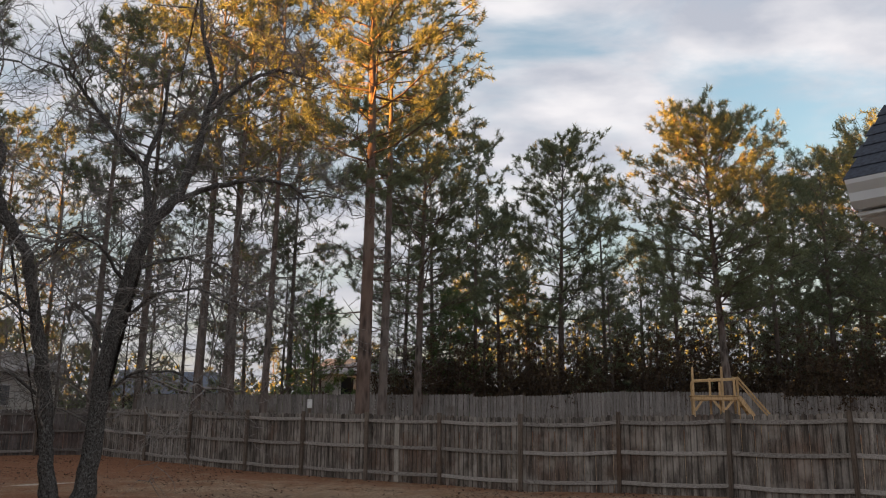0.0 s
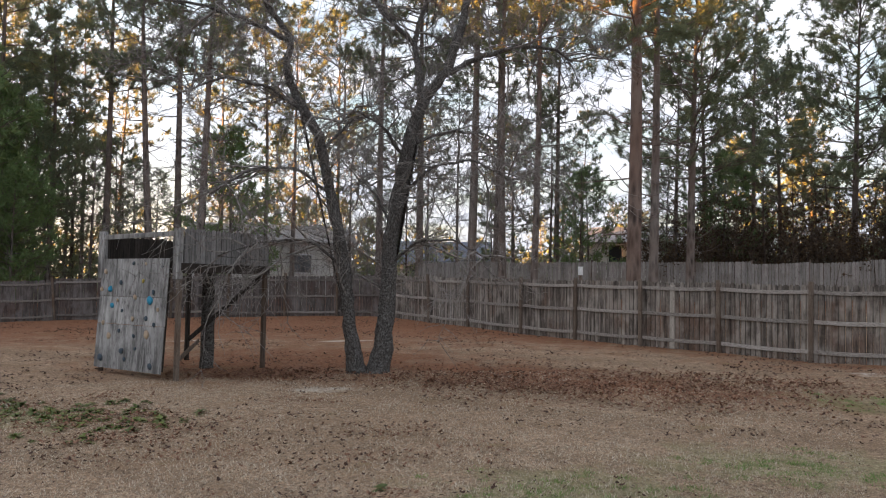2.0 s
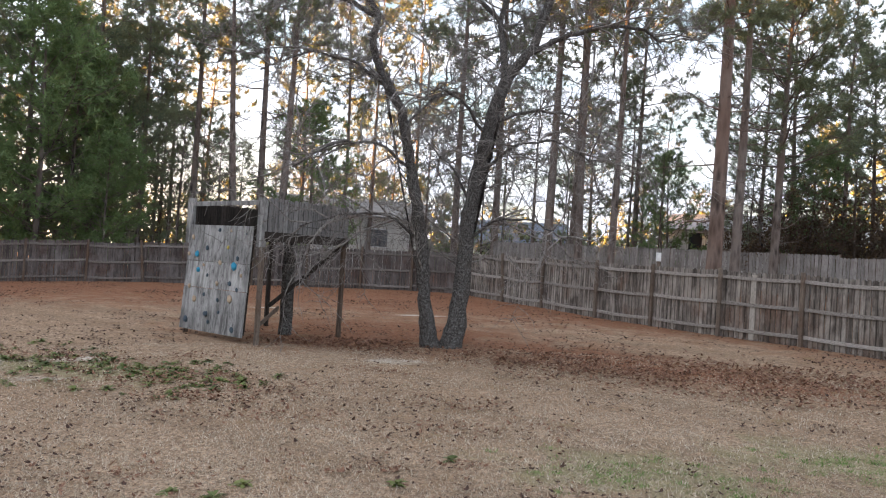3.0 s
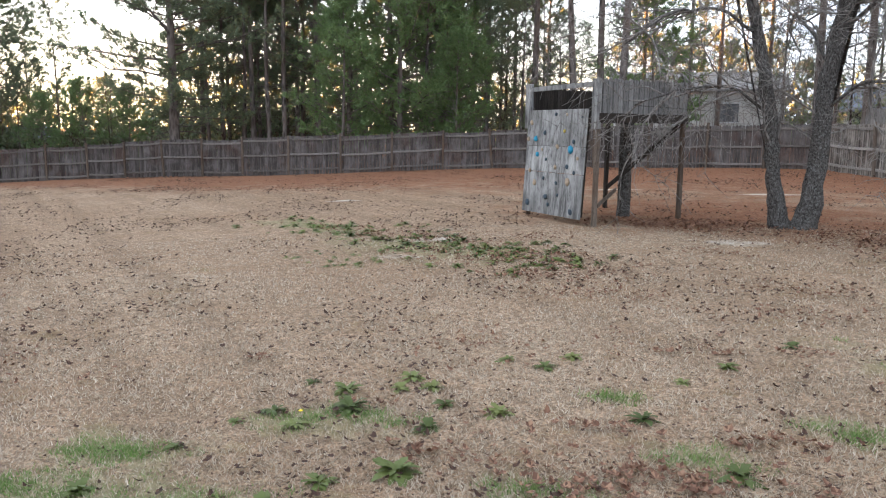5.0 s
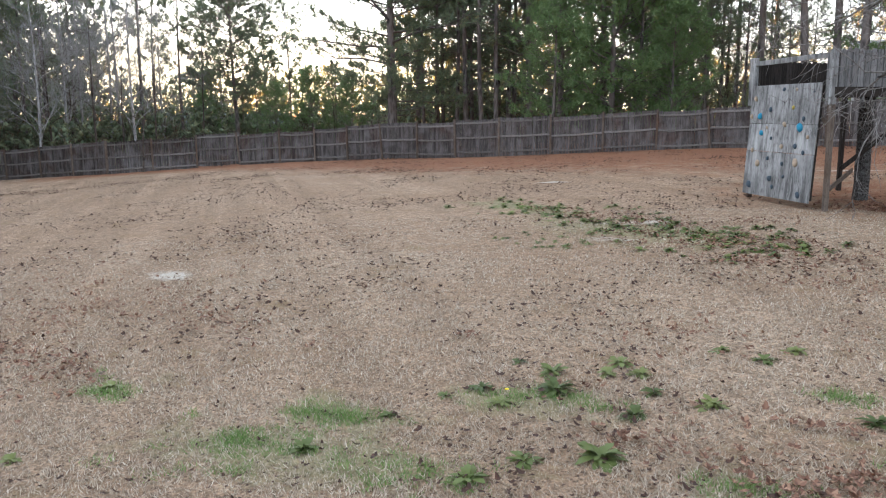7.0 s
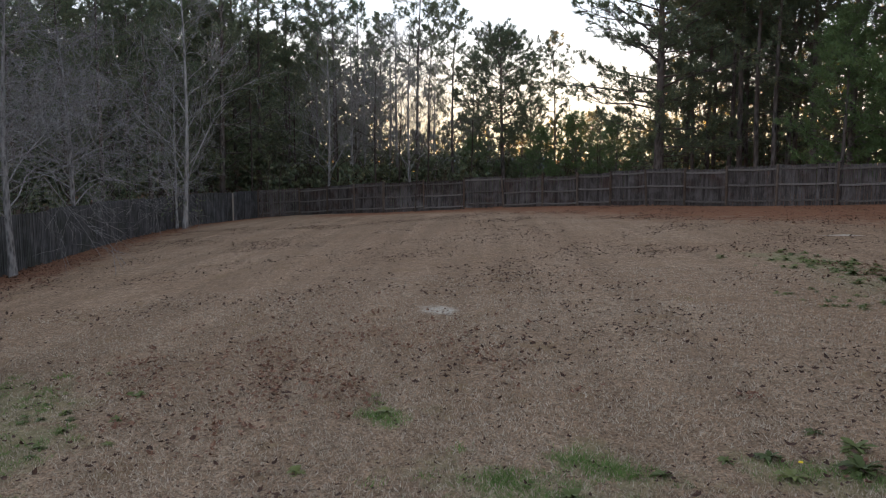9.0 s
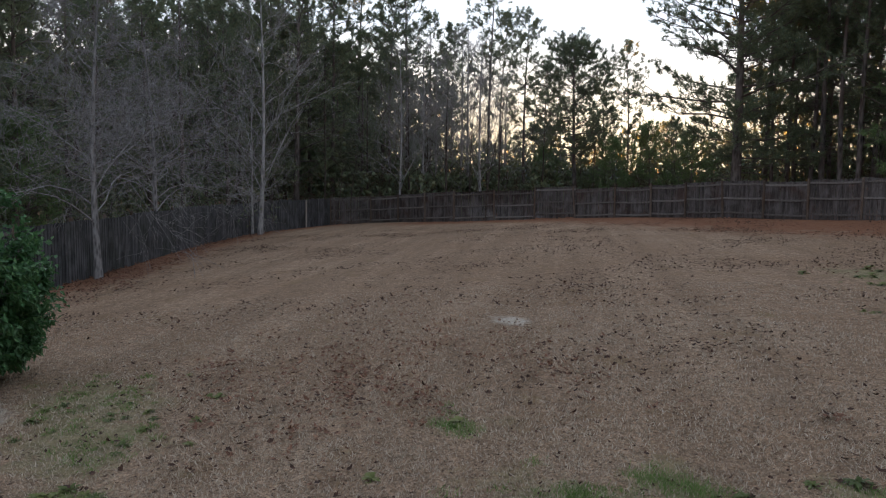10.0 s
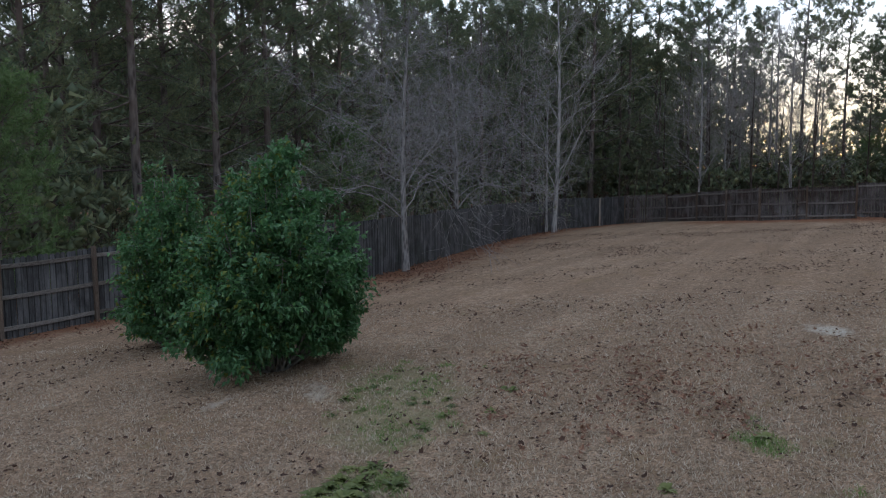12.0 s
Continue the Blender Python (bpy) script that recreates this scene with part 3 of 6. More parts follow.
def fence(name, posts, side, label, singles=None, mat_far=None, rails=True, sag=0.03, seed=0, height=PICKET_H, leaning=(), step=0.0, mat_rail=None):
    """side: +1 when the posts and rails stand on the left of the run, -1 on the right."""
    r = random.Random(seed)
    ob = tagged(thing(name), label, "fence", kind="structure")
    far, made = Soup(), 0
    n = len(posts)
    for i, (x, y) in enumerate(posts):
        a, b = posts[max(i - 1, 0)], posts[min(i + 1, n - 1)]
        d = Vector((b[0] - a[0], b[1] - a[1])).normalized()
        nrm = Vector((-d.y, d.x)) * side
        if rails:
            bm = bmesh.new()
            board(bm, pose(0, 0, height / 2 - 0.06), (0.092, 0.092, height + 0.2 + r.uniform(-0.02, 0.05)), 0.007)
            p = part("post", bm, MAT_POST, ob)
            yaw = math.degrees(math.atan2(d.y, d.x))
            lean = 5.0 if i in leaning else r.uniform(-0.9, 0.9)
            p.matrix_basis = pose(x + nrm.x * 0.07, y + nrm.y * 0.07, float(gz(x, y)), r.uniform(-1, 1), lean, yaw)
    for (ax, ay), (bx, by) in zip(posts[:-1], posts[1:]):
        A, B = ground_at(ax, ay), ground_at(bx, by)
        d = Vector((bx - ax, by - ay))
        length = d.length
        d /= length
        yaw = math.degrees(math.atan2(d.y, d.x))
        nrm = Vector((-d.y, d.x)) * side
        dip = r.uniform(0.3, 1.0) * sag
        off = r.uniform(-step, step)
        A.z, B.z = A.z + off + r.uniform(-step, step) * 0.5, B.z + off + r.uniform(-step, step) * 0.5
        if rails:
            for h in (0.24, 0.93, 1.62):
                bm = bmesh.new()
                mid = dip * r.uniform(0.6, 1.2)
                for k in range(3):
                    t0, t1 = k / 3, (k + 1) / 3
                    z0, z1 = -mid * 4 * t0 * (1 - t0), -mid * 4 * t1 * (1 - t1)
                    P0, P1 = A.lerp(B, t0) + Vector((0, 0, h * height / 1.8 + z0)), A.lerp(B, t1) + Vector((0, 0, h * height / 1.8 + z1))
                    m, ln = between(P0, P1)
                    board(bm, m, (ln + 0.01, 0.042, 0.092), 0.005)
                rail = part("rail", bm, mat_rail or MAT_RAIL, ob)
                rail.matrix_basis = pose(nrm.x * 0.03, nrm.y * 0.03, 0)
        k = max(1, round(length / (PICKET_W + 0.004)))
        for j in range(k):
            t = (j + 0.5) / k
            q = A.lerp(B, t)
            z = (float(gz(q.x, q.y)) + off if not step else q.z) - dip * 4 * t * (1 - t) + r.uniform(-0.012, 0.012)
            tilt = r.uniform(-0.5, 0.5)
            if made < 300:
                made += 1
                piece("picket", r.choice(singles), ob, pose(q.x, q.y, z, 0, tilt, yaw))
            else:
                v = picket_array(r.randrange(10 ** 6), height)
                M = np.array(pose(q.x, q.y, z, 0, tilt, yaw))
                v = v @ M[:3, :3].T + M[:3, 3]
                at = far.n
                far.add(v, HEX_SIDES)
                far.f.append(HEX_CAPS + at)
    if far.n:
        tagged(piece("pickets", far.mesh("pickets", mat_far), ob), kind="stuff")
    return ob


# ---- trees ----
def unit(v):
    return v / (np.linalg.norm(v, axis=-1)[..., None] + 1e-9)


def needle_tris(rng, centres, dirs, count, length, width, spread=0.9, along=0.0):
    """Shoots of needles: count thin blades about each centre, fanned about its direction and set along it."""
    n = len(centres)
    axis = unit(dirs + rng.normal(0, 0.35, dirs.shape))[:, None]
    d = unit(axis * 0.6 + rng.normal(0, spread * 0.6, (n, count, 3)))
    ln = length * rng.uniform(0.65, 1.2, (n, count, 1))
    loose = 0.28 if not along else 0.07
    base = centres[:, None] + axis * rng.uniform(-0.5, 0.5, (n, count, 1)) * along + rng.normal(0, length * loose, (n, count, 3))
    side = unit(np.cross(d, rng.normal(0, 1, (n, count, 3)))) * width / 2
    return np.stack([base - side, base + side, base + d * ln], 2).reshape(-1, 3)


OCTA = np.array([(1, 0, 0), (-1, 0, 0), (0, 1, 0), (0, -1, 0), (0, 0, 1), (0, 0, -1)], float)
OCTA_F = np.array([(0, 2, 4), (2, 1, 4), (1, 3, 4), (3, 0, 4), (2, 0, 5), (1, 2, 5), (3, 1, 5), (0, 3, 5)])


def add_cores(s, rng, centres, size, tall=1.15):
    """The dense heart of each tuft or clump: a small uneven lump."""
    n = len(centres)
    v = OCTA[None] * size * rng.uniform(0.55, 1.25, (n, 6, 1)) * np.array([1, 1, tall]) + rng.normal(0, size * 0.22, (n, 6, 3)) + centres[:, None]
    f = (OCTA_F[None] + 6 * np.arange(n)[:, None, None]).reshape(-1, 3)
    s.add(v, f)


def pine_meshes(seed, H, r0, base, reach, limbs=46, subs=7, tufts=5, blades=16, needle=0.26, width=0.044, dead=10, tip=0.75, mat_b=None, mat_n=None, bend=0.25, flat=False, spray=True, heart=0.0, dome=False):
    rng = np.random.default_rng(seed)
    s = np.linspace(0, 1, 14)
    bx, by = rng.normal(0, bend, 2), rng.normal(0, bend, 2)
    trunk = np.stack([bx[0] * s ** 2 + bx[1] * np.sin(3.1 * s) * 0.4, by[0] * s ** 2 + by[1] * np.sin(2.6 * s) * 0.4, H * s - 0.25], -1)
    rad = r0 * (1 - 0.9 * s ** 1.15) + r0 * 0.35 * np.exp(-s * 40)
    tr = Soup()
    tr.tube(trunk, rad, 9)
    br = Soup()
    C, D = [], []
    at = lambda f: np.array([np.interp(f, s, trunk[:, k]) for k in range(3)])
    az = rng.uniform(0, 6.28)
    for i in range(limbs + dead):
        az += 2.4 + rng.uniform(-0.5, 0.5)
        if i < limbs:
            q = ((i + rng.uniform(0, 1)) / limbs) ** 0.9
            f = base + (0.985 - base) * q
            L = reach * (max(0.0, 1 - q ** 2.2)) ** 0.6 * (0.55 + 0.45 * min(1, q * 3.5)) * rng.uniform(0.5, 1.15) + 0.35
            if dome:
                L = reach * max(0.06, 1 - ((q - 0.36) / 0.68) ** 2) ** 0.5 * rng.uniform(0.72, 1.1)
            el = radians(rng.uniform(-8, 22) + 48 * q ** 2)
        else:
            f = base * rng.uniform(0.35, 1.0)
            L, el, q = rng.uniform(0.4, 1.0) * reach * 0.55, radians(rng.uniform(-25, 20)), 0.5
        p0 = at(f)
        h = np.array([math.cos(az), math.sin(az), 0])
        t = np.linspace(0, 1, 4)[:, None]
        curve = rng.uniform(0.05, 0.4) * L * (0.25 if flat else 1.0)
        path = p0 + h * math.cos(el) * L * t + np.array([0, 0, 1.0]) * (math.sin(el) * L * t + curve * t ** 2.2) + rng.normal(0, 0.05 * L, (4, 3)) * t
        lr = max(0.012, min(r0 * 0.34 * (1 - 0.55 * f), 0.013 * L + 0.012))
        br.tube(path, lr * np.linspace(1, 0.25, 4), 3, cap=False)
        k = subs if i < limbs else rng.integers(1, 4)
        for j in range(k):
            ft = 0.22 + 0.78 * (j + rng.uniform(0, 1)) / k
            b0 = np.array([np.interp(ft, t[:, 0], path[:, c]) for c in range(3)])
            turn = rng.choice([-1, 1]) * rng.uniform(0.35, 1.15)
            h2 = np.array([math.cos(az + turn), math.sin(az + turn), rng.uniform(-0.15, 0.55)])
            l2 = L * rng.uniform(0.18, 0.42) * (1.15 - 0.5 * ft) + 0.15
            sp = b0 + unit(h2) * l2 * np.linspace(0, 1, 3)[:, None] + np.array([0, 0, 0.12 * l2]) * (np.linspace(0, 1, 3)[:, None] ** 2)
            if spray:
                br.tube(sp[::2], [lr * 0.42, lr * 0.15], 3, cap=False)
            if i < limbs:
                m = tufts
                w = rng.uniform(0.25, 1.05, (m, 1))
                C.append(b0 + (sp[2] - b0) * w + rng.normal(0, 0.10 + 0.05 * l2, (m, 3)))
                D.append(np.tile(unit(h2) * 0.7 + np.array([0, 0, 0.55]), (m, 1)))
        if i < limbs:
            C.append(path[-1:] + rng.normal(0, 0.1, (3, 3)))
            D.append(np.tile(h * 0.6 + np.array([0, 0, 0.7]), (3, 1)))
    cr = Soup()
    C, D = np.concatenate(C), np.concatenate(D)
    cr.tris(needle_tris(rng, C, D, blades, needle, width, 0.95, needle * 1.1))
    if heart:
        add_cores(cr, rng, C, heart)
    return tr.mesh("trunk", mat_b or MAT_PINEBARK, True), br.mesh("limb_spray", mat_b or MAT_PINEBARK), cr.mesh("crown", mat_n or MAT_NEEDLE)


def tree_thing(name, meshes, place, turn, size, label, group="", names=("trunk", "limb_spray", "crown"), category="tree", lean=0.0):
    ob = new(name)
    for n, me in zip(names, meshes):
        tagged(piece(n, me, ob), kind="stuff" if n == "limb_spray" else "")
    ob.matrix_basis = pose(*place, 0, lean, turn)
    ob.scale = (size, size, size)
    return tagged(ob, label, category, group)


def branch_out(rng, s, p, d, L, r, level, limit, spread=0.75, droop=0.0, twist=0.22, kids=(3, 5), steps=5, keep=None, sides=(7, 5, 4, 3, 3)):
    """Limbs that fork down to twigs, each a bent tapered tube."""
    pts, q, v = [p], p.copy(), d.copy()
    for _ in range(steps):
        v = unit(v + rng.normal(0, twist, 3) + np.array([0, 0, -droop * (level > 0)]))
        q = q + v * L / steps
        pts.append(q.copy())
    pts = np.array(pts)
    s.tube(pts, r * np.linspace(1, 0.35, steps + 1), sides[min(level, 4)], cap=False)
    if level >= limit:
        return
    for _ in range(rng.integers(*kids) + (1 if level == limit - 1 else 0)):
        f = rng.uniform(0.25, 1.0)
        b = np.array([np.interp(f * steps, np.arange(steps + 1), pts[:, c]) for c in range(3)])
        dv = unit(unit((pts[-1] - pts[0])[None])[0] * (1 - spread * 0.5) + rng.normal(0, spread, 3) + np.array([0, 0, 0.18 - droop]))
        branch_out(rng, s, b, dv, L * rng.uniform(0.42, 0.72), max(0.007, r * (1 - 0.6 * f) * 0.55), level + 1, limit, spread, droop, twist, kids, max(3, steps - 1), None, sides)


def bare_tree_meshes(seed, H, r0, forks=9, first=0.25, spread=0.62, droop=0.0, limit=3, kids=(3, 6), mat_t=None, mat_b=None, upright=0.55, reach=0.36, thin=0.3):
    rng = np.random.default_rng(seed)
    tr, br = Soup(), Soup()
    s = np.linspace(0, 1, 12)
    w = rng.normal(0, 0.16, 4)
    trunk = np.stack([w[0] * s * 2 + w[1] * np.sin(4 * s), w[2] * s * 2 + w[3] * np.sin(3.3 * s), H * s - 0.15], -1)
    tr.tube(trunk, r0 * (1 - 0.9 * s) + r0 * 0.35 * np.exp(-s * 30) + 0.006, 8, cap=False)
    for i in range(forks):
        f = first + (0.97 - first) * (i + rng.uniform(0, 1)) / forks
        b = np.array([np.interp(f, s, trunk[:, c]) for c in range(3)])
        a = i * 2.4 + rng.uniform(-0.5, 0.5)
        d = unit(np.array([math.cos(a), math.sin(a), upright + rng.uniform(-0.2, 0.4)]))
        branch_out(rng, br, b, d, H * reach * (1.15 - f) * rng.uniform(0.8, 1.25), r0 * thin * (1.1 - f) + 0.008, 1, limit, spread, droop, 0.18, kids, 5)
    return tr.mesh("trunk", mat_t or MAT_PALEBARK, True), br.mesh("limb_spray", mat_b or mat_t or MAT_PALEBARK)


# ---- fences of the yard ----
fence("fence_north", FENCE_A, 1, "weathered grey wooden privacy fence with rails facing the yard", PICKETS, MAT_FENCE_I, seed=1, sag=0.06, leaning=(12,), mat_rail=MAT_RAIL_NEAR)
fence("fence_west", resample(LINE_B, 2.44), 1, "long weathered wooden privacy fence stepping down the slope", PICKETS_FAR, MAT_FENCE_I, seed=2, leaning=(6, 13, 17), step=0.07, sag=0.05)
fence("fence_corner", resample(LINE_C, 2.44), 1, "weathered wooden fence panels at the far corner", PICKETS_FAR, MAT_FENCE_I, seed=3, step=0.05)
fence("fence_south", resample(LINE_D, 2.44), -1, "dark grey wooden fence showing its flat board side", PICKETS_DARK, MAT_FENCE_D, seed=4, step=0.04)
fence("fence_side", resample(LINE_E, 2.44), 1, "dark grey wooden fence with three rails beside the bushes", PICKETS_DARK, MAT_FENCE_D, seed=5)
fence("fence_neighbour", resample(LINE_N, 2.44), 1, "grey board fence of the yard behind, seen flat side on", PICKETS_NEIGHBOUR, MAT_FENCE_N, seed=6, height=1.85, step=0.05)


def pale_board(x, y, yaw, label):
    bm = bmesh.new()
    board(bm, pose(0, 0, 0.86), (0.15, 0.022, 1.7), 0.004)
    ob = tagged(new("patch_board", bpy.data.meshes.new("patch_board")), label, "board")
    bm.to_mesh(ob.data)
    bm.free()
    ob.data.materials.append(MAT_NEWBOARD)
    ob.matrix_basis = pose(x, y, float(gz(x, y)), 0, 0, yaw)


pale_board(-1.17, 22.62, -28, "pale new board patched onto the weathered fence")
pale_board(-51.5, -4.35, 153, "pale new board patched onto the dark fence")

# ---- forest ----
PINES = {
    "tall": pine_meshes(11, 22.0, 0.27, 0.42, 3.8, limbs=52, subs=8, tufts=3, blades=38, width=0.03, needle=0.28, dead=18, mat_b=MAT_REDBARK),
    "tall_b": pine_meshes(12, 21.0, 0.20, 0.50, 4.0, limbs=34, subs=7, tufts=3, blades=28, width=0.036, needle=0.28, dead=22),
    "thin": pine_meshes(13, 19.0, 0.15, 0.48, 3.0, limbs=30, subs=6, tufts=3, blades=24, width=0.04, dead=18),
    "thin_b": pine_meshes(19, 20.0, 0.17, 0.44, 3.2, limbs=30, subs=6, tufts=3, blades=24, width=0.04, dead=24, bend=0.45),
    "round": pine_meshes(14, 16.0, 0.24, 0.36, 4.6, limbs=80, subs=8, tufts=3, blades=34, width=0.036, needle=0.3, dead=8, dome=True),
    "oval": pine_meshes(24, 17.0, 0.22, 0.34, 4.0, limbs=56, subs=7, tufts=3, blades=32, width=0.038, needle=0.3, dead=10, dome=True),
    "full": pine_meshes(15, 17.0, 0.20, 0.16, 3.9, limbs=46, subs=6, tufts=3, blades=17, dead=4, needle=0.32, width=0.036),
    "spread": pine_meshes(16, 18.0, 0.30, 0.17, 5.4, limbs=76, subs=8, tufts=4, blades=26, width=0.038, needle=0.3, dead=10, flat=True),
    "young": pine_meshes(17, 8.5, 0.11, 0.10, 2.7, limbs=44, subs=7, tufts=3, blades=15, dead=0, mat_n=MAT_NEEDLE_Y),
    "far": pine_meshes(18, 18.0, 0.20, 0.14, 3.8, limbs=36, subs=4, tufts=3, blades=8, needle=0.5, width=0.08, dead=3, spray=False, heart=0.12),
}
BARE = {
    "grey": bare_tree_meshes(31, 9.0, 0.12, 24, 0.2, limit=4, mat_t=MAT_GREYBARK, mat_b=MAT_GREYTWIG, droop=0.07, upright=0.55, reach=0.52, thin=0.19, kids=(4, 7)),
    "silver": bare_tree_meshes(32, 13.5, 0.12, 26, 0.14, limit=3, mat_t=MAT_PALEBARK, spread=0.42, upright=0.95, reach=0.36, thin=0.22, kids=(5, 8)),
    "brown": bare_tree_meshes(33, 9.0, 0.07, 11, 0.15, limit=3, mat_t=MAT_DARKBARK, spread=0.55, upright=0.7),
    "sapling": bare_tree_meshes(34, 5.0, 0.03, 9, 0.1, limit=2, mat_t=MAT_DARKBARK, spread=0.5, upright=0.8, kids=(3, 5)),
}
PINE_LABEL = {
    "tall": "tall pine with reddish bark and a high open crown",
    "tall_b": "tall slender pine with a bare grey trunk",
    "thin": "thin dark pine with a small high crown",
    "thin_b": "thin dark pine with dead lower branches",
    "oval": "tall pine with an egg-shaped dense crown",
    "round": "broad round-topped pine with dense dark needles",
    "full": "bushy pine clad in green needles nearly to the ground",
    "spread": "wide pine with long spreading limbs",
    "young": "young bright green pine behind the fence",
    "far": "dense dark green pine of the wood behind",
}


def plant(kind, yaw, dist, height=None, turn=None, lean=0.0, seed=[0]):
    seed[0] += 1
    r = random.Random(900 + seed[0])
    x, y = heading(yaw, dist)
    meshes = PINES.get(kind) or BARE[kind]
    h0 = {"tall": 22, "tall_b": 21, "thin": 19, "thin_b": 20, "round": 16, "oval": 17, "full": 17, "spread": 18, "young": 8.5, "far": 18, "grey": 9, "silver": 13.5, "brown": 9, "sapling": 5}[kind]
    size = (height or h0 * r.uniform(0.88, 1.12)) / h0
    place = (x, y, float(gz(x, y)) - 0.05)
    turn = r.uniform(0, 360) if turn is None else turn
    if kind in PINES:
        tree_thing("pine_tree", meshes, place, turn, size, PINE_LABEL[kind], "pines around the yard", lean=lean)
    else:
        label = {"grey": "bare grey tree with fine drooping twigs by the fence", "silver": "bare pale-barked tree with upright branches", "brown": "bare dark brown tree among the pines", "sapling": "thin bare sapling growing along the fence"}[kind]
        tree_thing("bare_tree", meshes, place, turn, size, label, "bare trees around the yard", lean=lean)


# behind the north fence
for row in [("tall", 5.5, 29.5, 23, 40), ("tall_b", 4.1, 34, 22), ("oval", 1.6, 39, 16.5), ("thin", 12.2, 36, 22), ("thin_b", 14.3, 37, 23), ("tall_b", 16.6, 38, 24), ("thin", 14.9, 46, 22), ("tall_b", 10.5, 50, 20), ("tall_b", 20.2, 46, 24), ("tall_b", 23.0, 44, 22),
            ("thin_b", -2.6, 47, 17.5), ("oval", -4.2, 54, 14), ("full", 0.5, 52, 17), ("oval", -8.4, 47, 16.4), ("full", -11.5, 53, 15.5), ("round", -19.6, 40, 14.8), ("full", -16.5, 50, 12), ("full", -22.8, 46, 14), ("full", -26.0, 47, 15), ("full", -29.5, 45, 16), ("round", -28, 54, 16), ("full", -33, 44, 16), ("spread", -24, 62, 18),
            ("full", 2.6, 45, 13), ("young", -0.5, 46, 7.5), ("young", 8.2, 47, 7), ("far", -14, 66, 15), ("far", -6, 68, 15), ("far", -1.5, 70, 13),
            ("full", -12, 44, 8), ("full", -24, 50, 9), ("full", -27.5, 47, 9)]:
    plant(*row)
# north-west, behind the tower and the house there
for row in [("tall_b", 38.2, 43, 22, None, 3), ("tall_b", 36.6, 44, 23), ("tall_b", 35.3, 41, 23, None, -4), ("tall_b", 41.2, 46, 22), ("young", 33.2, 44, 9), ("thin", 31, 52, 20), ("thin_b", 29, 58, 21), ("thin_b", 26, 56, 20), ("thin", 33.8, 60, 20), ("thin", 40.2, 62, 19),
            ("young", 50.5, 43, 13.5), ("young", 46.5, 41.5, 6.5), ("young", 54.5, 42.5, 8.5), ("young", 48.6, 45, 11), ("full", 51, 48, 18), ("tall_b", 47.2, 47, 22), ("tall_b", 53.9, 46, 21), ("thin_b", 44.5, 50, 19), ("thin", 49, 55, 20), ("full", 56.0, 52, 18), ("thin", 58.3, 50, 20), ("thin", 59.3, 51, 20), ("thin_b", 60.4, 52, 21), ("thin", 61.2, 53, 19), ("full", 62.5, 56, 15), ("thin_b", 57.2, 56, 20), ("full", 47.5, 58, 20), ("thin", 42.5, 57, 19)]:
    plant(*row)
# west
for row in [("spread", 65.6, 51, 19.5, 90), ("thin", 63.3, 56, 16), ("round", 76.0, 60, 11.9), ("thin_b", 79.6, 60, 14.6), ("thin", 81.2, 66, 15.5), ("thin", 82.1, 63, 19), ("young", 73.5, 57, 5), ("young", 71, 58, 6), ("young", 68.5, 57, 5.5), ("young", 78, 60, 4.8), ("silver", 84.2, 60, 13), ("silver", 85.6, 62, 12), ("brown", 83.4, 58, 9), ("brown", 86.5, 60, 9), ("thin", 87.8, 62, 20), ("thin_b", 91.0, 66, 21), ("full", 89.5, 70, 15), ("thin", 93.0, 62, 21), ("tall_b", 94.5, 64, 22), ("brown", 90.5, 60, 10), ("brown", 93.6, 57, 9), ("far", 97, 66, 20), ("thin", 99.5, 63, 21)]:
    plant(*row)
# south-west and south: the dark wood
for row in [("full", 101.5, 56, 16), ("full", 105, 54, 15), ("thin_b", 103, 50, 17), ("tall_b", 108, 48, 17), ("full", 110, 44, 14), ("full", 113, 40, 15), ("tall_b", 115.5, 39, 20), ("full", 117.5, 36, 17), ("thin", 112, 52, 17), ("full", 121, 33, 16), ("tall_b", 126, 31, 20), ("full", 124, 37, 18), ("full", 128.5, 34, 17), ("full", 132, 30, 16), ("thin_b", 131, 33, 18), ("full", 136, 30, 16), ("thin", 119.5, 45, 20), ("far", 122, 50, 19), ("far", 116, 55, 20), ("far", 128, 46, 18), ("far", 107, 66, 20), ("young", 134.3, 24.5, 6.5), ("young", 113, 37, 6), ("full", 95.5, 58, 18), ("full", 98.5, 61, 19), ("full", 100, 55, 15), ("full", 103.5, 60, 18), ("full", 92.5, 70, 14), ("full", 107, 57, 17), ("full", 109.5, 53, 16), ("full", 114.5, 47, 18), ("full", 119, 40, 18), ("full", 126, 40, 18), ("full", 130, 38, 18)]:
    plant(*row)
# deeper rows of the western wood, carried on past the view to block low sun
for i in range(58):
    r = random.Random(3000 + i)
    yaw = (54 + i * 1.45 if i < 24 else 88 + (i - 24) * 1.85) + r.uniform(-0.8, 0.8)
    low = yaw < 88
    plant("far", yaw, r.uniform(70, 92) if yaw < 105 else r.uniform(48, 72), (r.uniform(4.5, 7.5) if yaw > 66 else r.uniform(8.0, 12.0)) if low else r.uniform(13, 17.5))
# extra pines placed to keep low sun off the tower and the lawn
for yaw, dist, h in [(85, 66, 10), (86.6, 68, 10.5), (88.2, 64, 11), (89.6, 67, 12), (91.0, 63, 12.5), (92.2, 68, 14), (93.4, 62, 14), (94.4, 66, 15), (95.4, 61, 15), (96.3, 66, 16), (97.2, 62, 16), (98.2, 66, 16), (99.3, 60, 15), (101, 64, 16), (102.4, 58, 15), (104, 62, 15)]:
    plant("far", yaw, dist, h)
